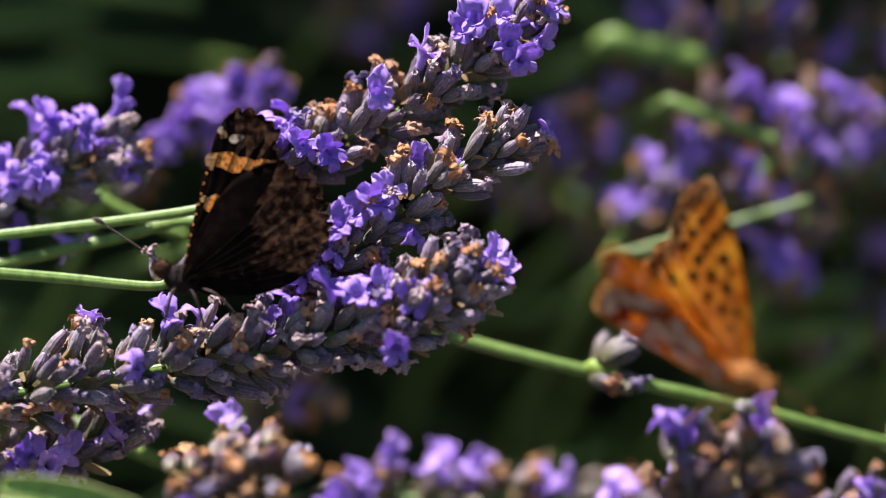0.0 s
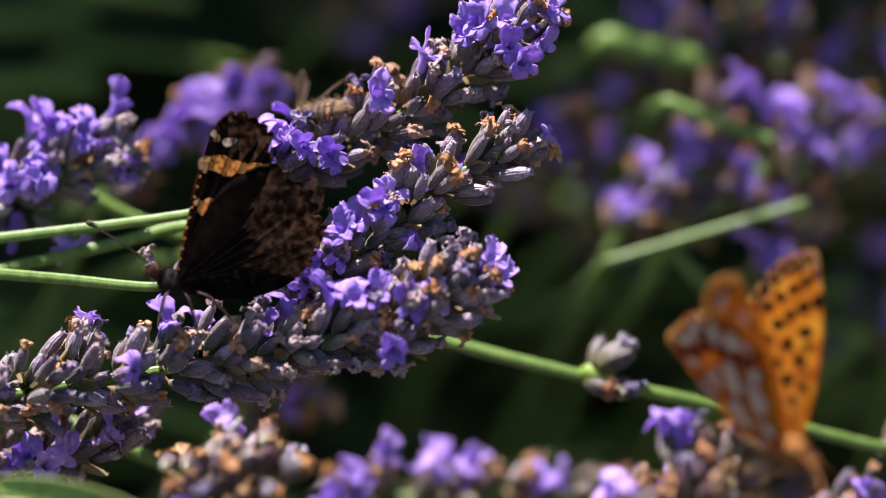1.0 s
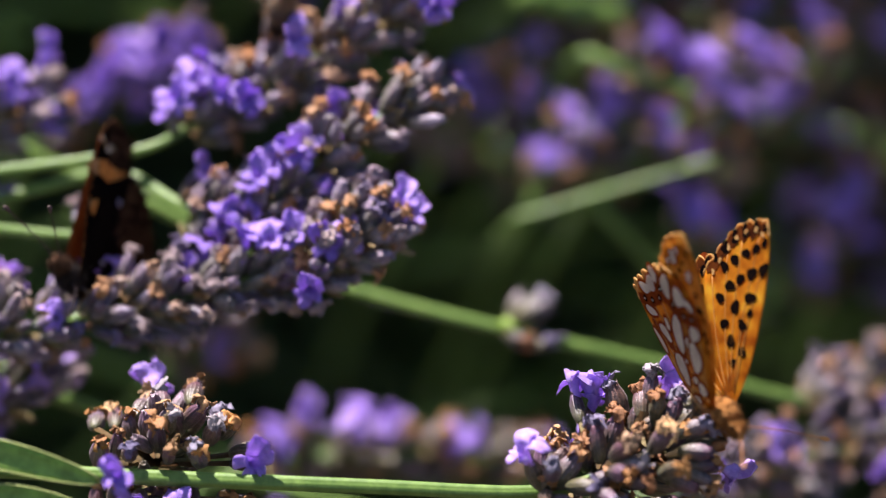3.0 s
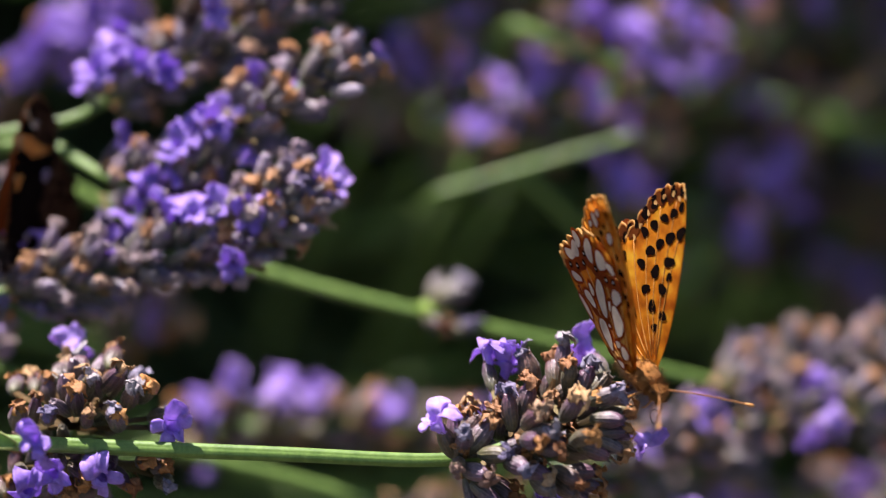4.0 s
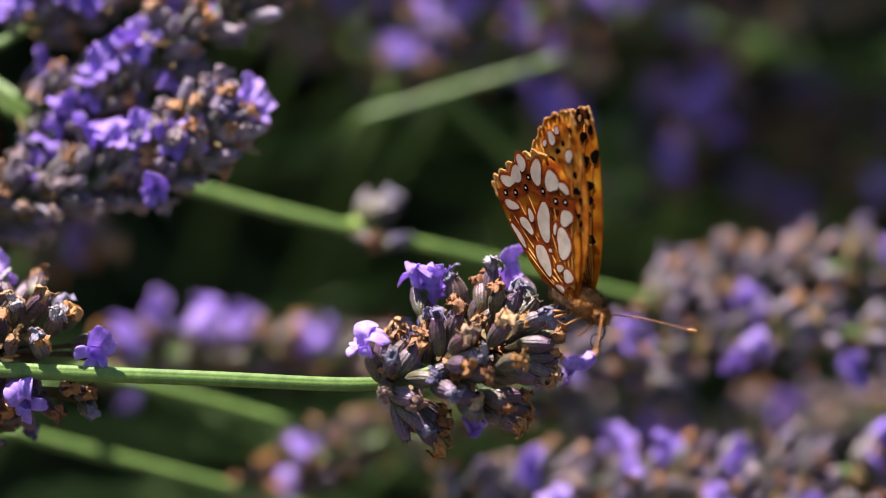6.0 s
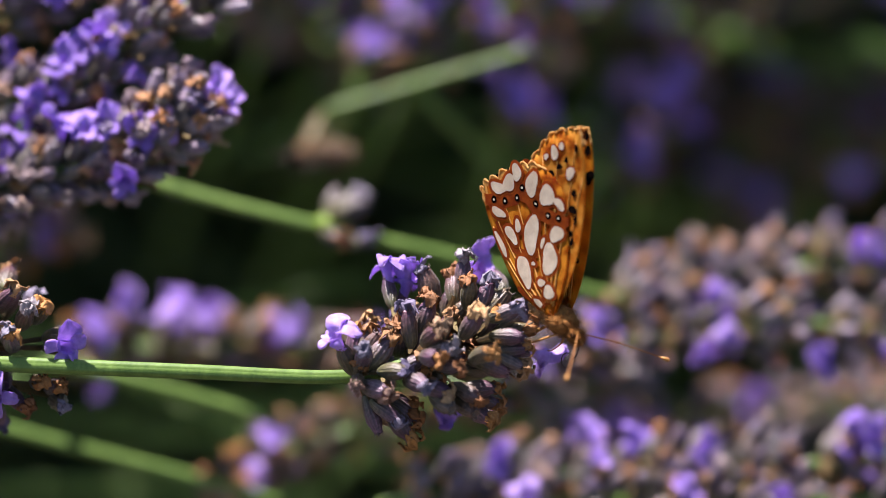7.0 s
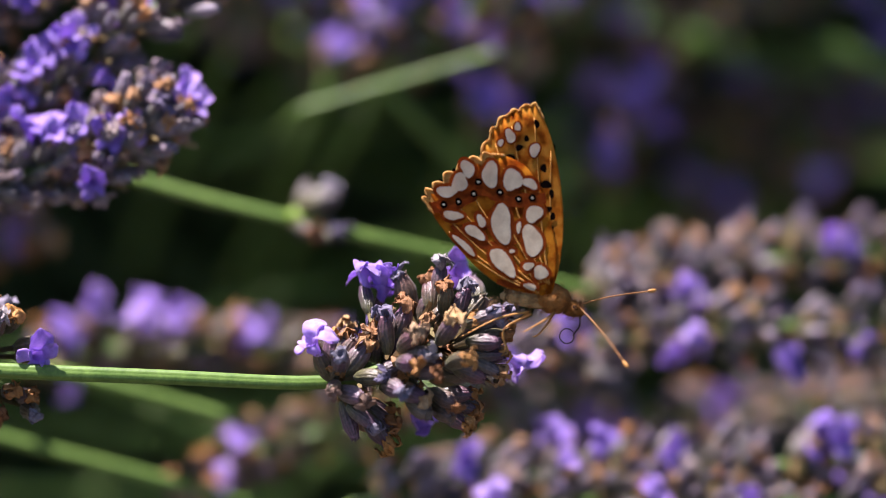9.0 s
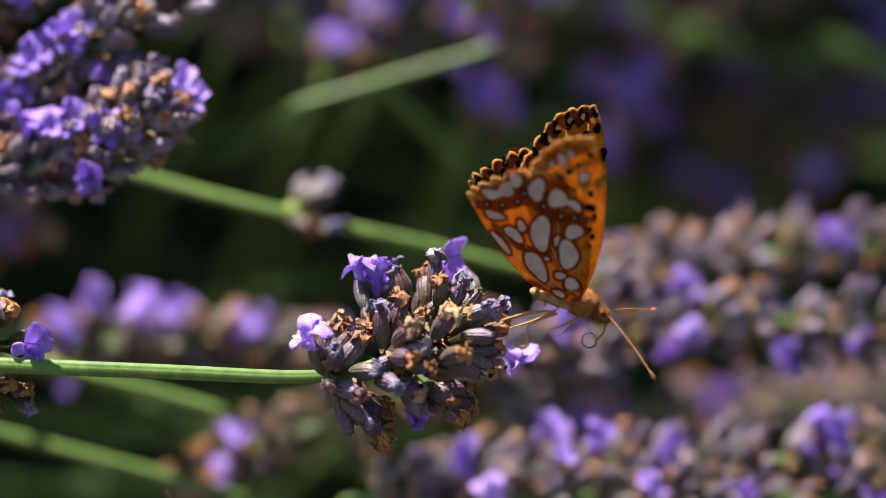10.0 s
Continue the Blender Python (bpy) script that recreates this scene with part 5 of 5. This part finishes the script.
    for s in (-1, 1):
        tipv = Vector((145 * g, s * 45 * g, 104 * g))
        an = thread("antenna", thing, ((40 * g, s * 5 * g, 30 * g), (80 * g, s * 20 * g, 62 * g), tuple(tipv)), (1.5 * g, 1.2 * g, 1.2 * g), LIMB_DARK, "thin dark antenna")
        bm = bmesh.new()
        turned(bm, [(-9 * g, 1.5 * g, 0, 0), (-2 * g, 4 * g, 0, 0), (6 * g, 4.6 * g, 0, 0), (11 * g, 2.5 * g, 0, 0)], 10)
        club = part("antenna_club", bm, LIMB_DARK, an)
        club.matrix_basis = aimed(tipv, tipv - Vector((80 * g, s * 20 * g, 62 * g)), Vector((0, 1, 0)), 1)
        for x, fx, fz in ((8, 30, -75), (-10, -40, -85), (-20, -105, -70)):
            thread("leg", thing, ((x * g, s * 12 * g, -10 * g), ((x + fx) * 0.5 * g, s * 30 * g, fz * 0.35 * g), (fx * g, s * 26 * g, fz * g)), (2.8 * g, 2.0 * g, 1.3 * g), LIMB_DARK)
    return thing, wings


frit, frit_wings, frit_feelers = fritillary()
tort, tort_wings = tortoiseshell()

BEE_FUR = plain_material("bee_fur", [(0.0, (0.24, 0.135, 0.05)), (1.0, (0.24, 0.135, 0.05))], 3500, 0.9, 0.0004, 0.0, 0.2, 1.0)
BEE_BAND = plain_material("bee_band", [(0.0, (0.06, 0.032, 0.014)), (1.0, (0.06, 0.032, 0.014))], 3000, 0.6, 0.0003, 0.0, 0.3, 1.0)


def honey_bee():
    MM = 0.00084
    thing = tagged(new("honey_bee"), "small brown furry honey bee among the flowers", "bee")
    furry("thorax", ((-1.6 * MM, 0.6 * MM), (-0.8 * MM, 1.5 * MM), (0.4 * MM, 1.7 * MM), (1.4 * MM, 1.2 * MM), (1.9 * MM, 0.5 * MM)), thing, BEE_FUR, (0, 0, 0), (1, 0, 0))
    ab = furry("abdomen", ((-0.5 * MM, 0.7 * MM), (0.8 * MM, 1.6 * MM), (2.6 * MM, 1.8 * MM), (4.6 * MM, 1.3 * MM), (6.0 * MM, 0.3 * MM)), thing, BEE_FUR, (-1.6 * MM, 0, -0.2 * MM), (-1, 0, -0.25), 0.00015)
    for k in range(4):
        bm = bmesh.new()
        turned(bm, [((0.9 + 1.15 * k) * MM, (1.72, 1.92, 1.78, 1.35)[k] * MM, 0, 0), ((1.35 + 1.15 * k) * MM, (1.9, 1.94, 1.62, 1.15)[k] * MM, 0, 0)], 18)
        part("dark_band", bm, BEE_BAND, ab)
    furry("head", ((-1.0 * MM, 0.5 * MM), (-0.3 * MM, 1.3 * MM), (0.5 * MM, 1.2 * MM), (1.0 * MM, 0.4 * MM)), thing, FUR_DARK, (2.6 * MM, 0, -0.3 * MM), (1, 0, -0.3))
    for s in (-1, 1):
        for nm, l, w, back in (("forewing", 8.5, 1.5, 0.75), ("hindwing", 5.8, 1.0, 0.95)):
            bm = bmesh.new()
            rows = []
            for lay in (0, 1):
                row = []
                for k in range(20):
                    a = 2 * math.pi * k / 20
                    u, v = (l * 0.5 * (1 - math.cos(a))) * MM, w * math.sin(a) * (0.6 + 0.4 * (1 - math.cos(a)) * 0.5) * MM
                    row.append(bm.verts.new((-u * math.sin(back) - v * math.cos(back) * 0.6, s * (u * math.cos(back) - v * math.sin(back)), u * 0.45 + 0.00004 * lay)))
                rows.append(row)
            bm.faces.new(rows[0])
            bm.faces.new(rows[1][::-1])
            for k in range(20):
                bm.faces.new((rows[0][k], rows[0][(k + 1) % 20], rows[1][(k + 1) % 20], rows[1][k]))
            o = part(nm, bm, GAUZE, thing, "clear brownish wing")
            o.location = (0.3 * MM, s * 0.9 * MM, 1.1 * MM)
        thread("antenna", thing, ((3.2 * MM, s * 0.5 * MM, 0.3 * MM), (4.2 * MM, s * 0.9 * MM, 0.4 * MM), (4.8 * MM, s * 1.3 * MM, -0.6 * MM)), (0.12 * MM, 0.1 * MM), LIMB_DARK)
        for x, fx in ((0.9, 1.6), (0, -0.4), (-0.9, -2.6)):
            thread("leg", thing, ((x * MM, s * 1.0 * MM, -1.0 * MM), ((x + fx) * 0.5 * MM, s * 2.2 * MM, -1.6 * MM), (fx * MM, s * 2.0 * MM, -3.4 * MM)), (0.22 * MM, 0.25 * MM, 0.12 * MM), LIMB_DARK)
    return thing


def gauze():
    m, nt, b = mat("gauze_wing", 0.3)
    b.inputs["Base Color"].default_value = (0.5, 0.4, 0.25, 1)
    t = nt.nodes.new("ShaderNodeBsdfTransparent")
    mx = nt.nodes.new("ShaderNodeMixShader")
    mx.inputs[0].default_value = 0.2
    nt.links.new(t.outputs[0], mx.inputs[1])
    nt.links.new(b.outputs[0], mx.inputs[2])
    nt.links.new(mx.outputs[0], nt.nodes["Material Output"].inputs[0])
    return m


GAUZE = gauze()
bee = honey_bee()
far_bee = copy_thing(bee, Matrix())
tagged(far_bee, "honey bee in flight, blurred before the dark bush")


# ---- what moves ----
def swayed(thing, dx, dy, turn=0.0):
    """The thing's pose with its foot moved by grid steps across and down and turned, in radians, in the plane of sight."""
    return Matrix.Translation(thing["foot"]) @ Matrix.Translation((RIGHT * dx - UP * dy) * GRID) @ Matrix.Rotation(turn, 4, -AHEAD)


def perch(x, y, d, rx, ry, rz, late):
    return Matrix.Translation(spot(x, y, d, late)) @ VIEW @ pose(0, 0, 0, rx, ry, rz)


def hinge(side, a):
    """A wing pair laid out from the upright by a degrees about the body."""
    return pose(0, 0, 0, -side * a, 0, 0)


def motions():
    for s in (upper_spike, middle_spike, lower_spike, knob_stalk, low_spike, head, left_head, arching_stalk, *leaves):
        s["foot"] = s.location.copy()
    walk(upper_spike, [(t, swayed(upper_spike, x, y)) for t, x, y in ((0, 0, 0), (0.5, 0, -6), (1, 7, 4), (1.5, 4, -2), (2, 6, -4), (2.2, 7, -6), (3.3, -9, -12), (4, -18, -10), (5, -22, -5), (6, -25, -2), (10, -26, 2))])
    walk(middle_spike, [(t, swayed(middle_spike, x, y)) for t, x, y in ((0, 0, 0), (0.5, 1, -4), (1, 8, 8), (1.5, 1, -2), (2, 8, 6), (2.2, 6, 2), (3.3, -5, 0), (3.5, -6, 0), (4, -16, -2), (4.5, -18, 2), (5, -21, 2), (5.5, -20, -1), (6, -25, -1), (8, -26, 1), (10, -25, 4))])
    walk(lower_spike, [(t, swayed(lower_spike, x, y, a)) for t, x, y, a in ((0, 0, 0, 0), (0.5, 0, 0, 0.005), (1, 0, 0, -0.005), (1.5, 0, 0, 0.016), (2, 0, 0, 0.011), (2.2, 0, 0, 0.007), (3.3, -6, 22, 0.038), (3.5, -7, 23, 0.030), (4, -9, 22, 0.033), (6, -10, 24, 0.032), (10, -10, 24, 0.031))])
    walk(knob_stalk, [(t, swayed(knob_stalk, x, y)) for t, x, y in ((0, 0, 0), (0.5, 2, 4), (1, -3, 8), (1.5, -3, 14), (2, -2, 24), (2.2, -2, 22), (3.3, -4, 12), (3.5, 2, -18), (4, -20, 42), (4.5, -7, 13), (5, -13, 35), (5.5, -9, 26), (6, -12, 27), (6.2, -12, 30),
                                                                 (7.3, -13, 46), (7.5, -14, 51), (8, -2, 13), (8.5, -7, 42), (9, -7, 23), (9.5, -5, 24), (10, -7, 22))])
    walk(low_spike, [(t, swayed(low_spike, x, y)) for t, x, y in ((0, 0, 0), (0.5, 0, 5), (1, -4, -6), (1.5, 0, 0), (2, -5, 7), (2.2, -5, 8), (3.3, -17, 22), (4, -21, 20), (5, -25, 26), (6, -22, 30), (9, -19, 31), (10, -18, 30))])
    walk(arching_stalk, [(t, swayed(arching_stalk, x, y)) for t, x, y in ((0, 0, 5), (1, 0, 9), (1.5, 0, 15), (2.2, 0, 16), (3.3, -30, 26), (4, -38, 30), (10, -38, 30))])
    still = ((0, 0, -45), (0.5, 0, -43), (1, -2, -45), (1.5, 0, -42), (2, -2, -42), (2.2, -2, -40))
    drift = still + ((3.3, -12, -16), (3.5, -26, -20), (4, -26, -23), (4.5, -17, -15), (5, -16, -17), (5.5, -16, -23), (6, -17, -22), (7.5, -10, -16), (8, -12, -4), (8.5, 5, 1), (9, 3, -13), (9.5, 0, -15), (10, 0, -14))
    side_drift = still + ((3.3, 6, -21), (3.5, -6, -31), (4, -8, -34), (4.5, -3, -24), (5, -4, -25), (5.5, -4, -31), (6, -6, -29), (7.5, -2, -21), (8, -4, -12), (8.5, 3, 0), (9, 3, -12), (9.5, 0, -15), (10, 0, -14))
    walk(head, [(t, swayed(head, x, y)) for t, x, y in drift])
    for s in (left_head, *leaves):
        walk(s, [(t, swayed(s, x, y)) for t, x, y in side_drift])
    # fritillary: seconds, root of the wings, roll, pitch, heading, spread of the near and of the far wings
    rows = ((0.0, 1316, 663, 26, 10, -39, 25, 25), (0.3, 1351, 702, 24, 12, -39, 14, 13), (0.5, 1368, 706, 23, 15, -39, 30, 25), (0.6, 1374, 716, 19, 22, -37, 54, 46), (0.8, 1382, 774, 17, 23, -35, 48, 40),
            (1.0, 1406, 792, 14, 24, -33, 19, 25), (1.2, 1404, 793, 15, 24, -38, 33, 30), (1.4, 1424, 811, 16, 23, -46, 52, 36), (1.5, 1432, 816, 16, 23, -47, 44, 32), (1.6, 1426, 819, 14, 28, -44, 26, 16),
            (1.8, 1426, 826, 12, 34, -41, 20, 13), (2.0, 1434, 844, 10, 39, -38, 18, 14), (2.2, 1442, 841, 10, 38, -40, 18, 16), (3.3, 1425, 807, 8, 32, -51, 18, 17), (3.5, 1420, 806, 8, 32, -52, 14, 14),
            (4.0, 1424, 801, 8, 31, -52, 16, 16), (4.5, 1431, 804, 8, 29, -52, 19, 19), (5.0, 1440, 801, 8, 27, -50, 15, 13), (5.5, 1451, 799, 7, 25, -45, 9, 3), (6.2, 1456, 810, 6, 28, -42, 6, 2),
            (7.3, 1472, 862, 3, 34, -38, 2, 2), (7.5, 1474, 866, 3, 34, -37, 2, 2), (8.0, 1472, 876, 3, 34, -40, 2, 2), (8.4, 1480, 877, 3, 33, -41, 2, 2), (8.5, 1482, 874, 3, 32, -40, 2, 2),
            (8.75, 1494, 834, 3, 22, -14, 2, 2), (9.0, 1505, 810, 2, 17, 0, 1, 2), (9.3, 1512, 813, 1, 18, 0, 0, 3), (9.5, 1520, 813, 0, 19, 2, 0, 5), (9.8, 1545, 819, 4, 23, 4, 12, 7),
            (10.0, 1563, 824, 8, 26, 5, 28, 9))
    walk(frit, [(t, perch(x, y, -33 if t < 2.5 else -3, rx, ry, rz, t > 2.5)) for t, x, y, rx, ry, rz, a, b in rows])
    walk(frit_wings[0], [(r[0], hinge(-1, r[6])) for r in rows])
    walk(frit_wings[1], [(r[0], hinge(1, r[7])) for r in rows])
    # its antennae: seconds, then where the near and the far one point, across and up, in the plane of sight
    turn = {r[0]: (VIEW @ pose(0, 0, 0, *r[3:6])).to_3x3() for r in rows}
    for k, ways in ((0, ((0.0, 20, -90), (2.0, 10, -70), (3.5, 0, -50), (5.5, -10, -48), (7.5, -14, -60), (8.4, -14, -60), (9.0, 76, -94), (9.5, 92, -92), (10.0, 76, -102))),
                    (1, ((0.0, 70, -50), (2.0, 90, -40), (3.5, 154, -23), (5.5, 155, -28), (7.5, 148, -46), (8.4, 148, -46), (9.0, 126, 22), (10.0, 78, 0)))):
        keys = []
        for t, x, z in ways:
            away = math.sqrt(max(0.0, 157 ** 2 - x * x - z * z)) * (-1 if k == 0 else 1)
            way = turn[t].inverted() @ (VIEW.to_3x3() @ Vector((x, away * 0.8, z)))
            keys.append((t, Matrix.Translation(frit_feelers[k].location) @ way.to_track_quat("X", "Z").to_matrix().to_4x4()))
        walk(frit_feelers[k], keys)
    rows = ((0.0, 320, 497, 0, 0, 180), (0.5, 319, 496, 0, 0, 181), (1.0, 313, 502, 0, 0, 184), (1.2, 308, 508, 0, 0, 191), (1.4, 302, 514, 0, -4, 203), (1.6, 296, 522, 0, -8, 216), (2.0, 286, 534, 0, -8, 233), (2.2, 282, 538, 0, -8, 237), (3.3, 252, 592, 0, -8, 239), (6.0, 250, 592, 0, -8, 239), (10.0, 250, 592, 0, -8, 239))
    walk(tort, [(t, perch(x, y, -9, rx, ry, rz, False)) for t, x, y, rx, ry, rz in rows])
    for hub, side in zip(tort_wings, (-1, 1)):
        walk(hub, [(0, hinge(side, -0.3)), (10, hinge(side, -0.3))])
    rows = ((0.0, 640, 240, 16, 0, 10, 170), (0.2, 620, 170, 12, 0, -10, 175), (0.4, 590, 165, 6, 0, 0, 180), (0.6, 555, 182, 5, 0, 10, 170), (1.0, 548, 205, 5, 0, 20, 150), (1.4, 540, 215, 5, 0, 20, 100), (1.8, 556, 210, 5, 0, 10, 40), (2.0, 570, 172, 5, 0, 10, 10), (2.1, 578, 140, 5, 0, 10, 5), (2.2, 572, 106, 5, 0, 15, 0),
            (2.7, 640, 80, 3, 0, 20, 60), (3.3, 622, 128, 0, 0, 40, 120), (3.7, 612, 130, 0, 0, 40, 120), (6.0, 615, 128, 0, 0, 40, 120), (10.0, 615, 128, 0, 0, 40, 120))
    walk(bee, [(t, perch(x, y, d, rx, ry, rz, False)) for t, x, y, d, rx, ry, rz in rows])
    rows = ((0.0, 1150, -300, 60, 0), (6.4, 1150, -300, 60, 0), (7.0, 1020, 560, 55, 200), (7.3, 972, 650, 55, 200), (7.6, 880, 760, 55, 220), (8.0, 812, 1072, 55, 250), (8.15, 840, 1130, 55, 300), (8.4, 900, 1290, 55, 330), (8.8, 1000, 1500, 60, 330), (10.0, 1000, 1500, 60, 330))
    walk(far_bee, [(t, perch(x, y, d, 0, 10, rz, True)) for t, x, y, d, rz in rows])


motions()
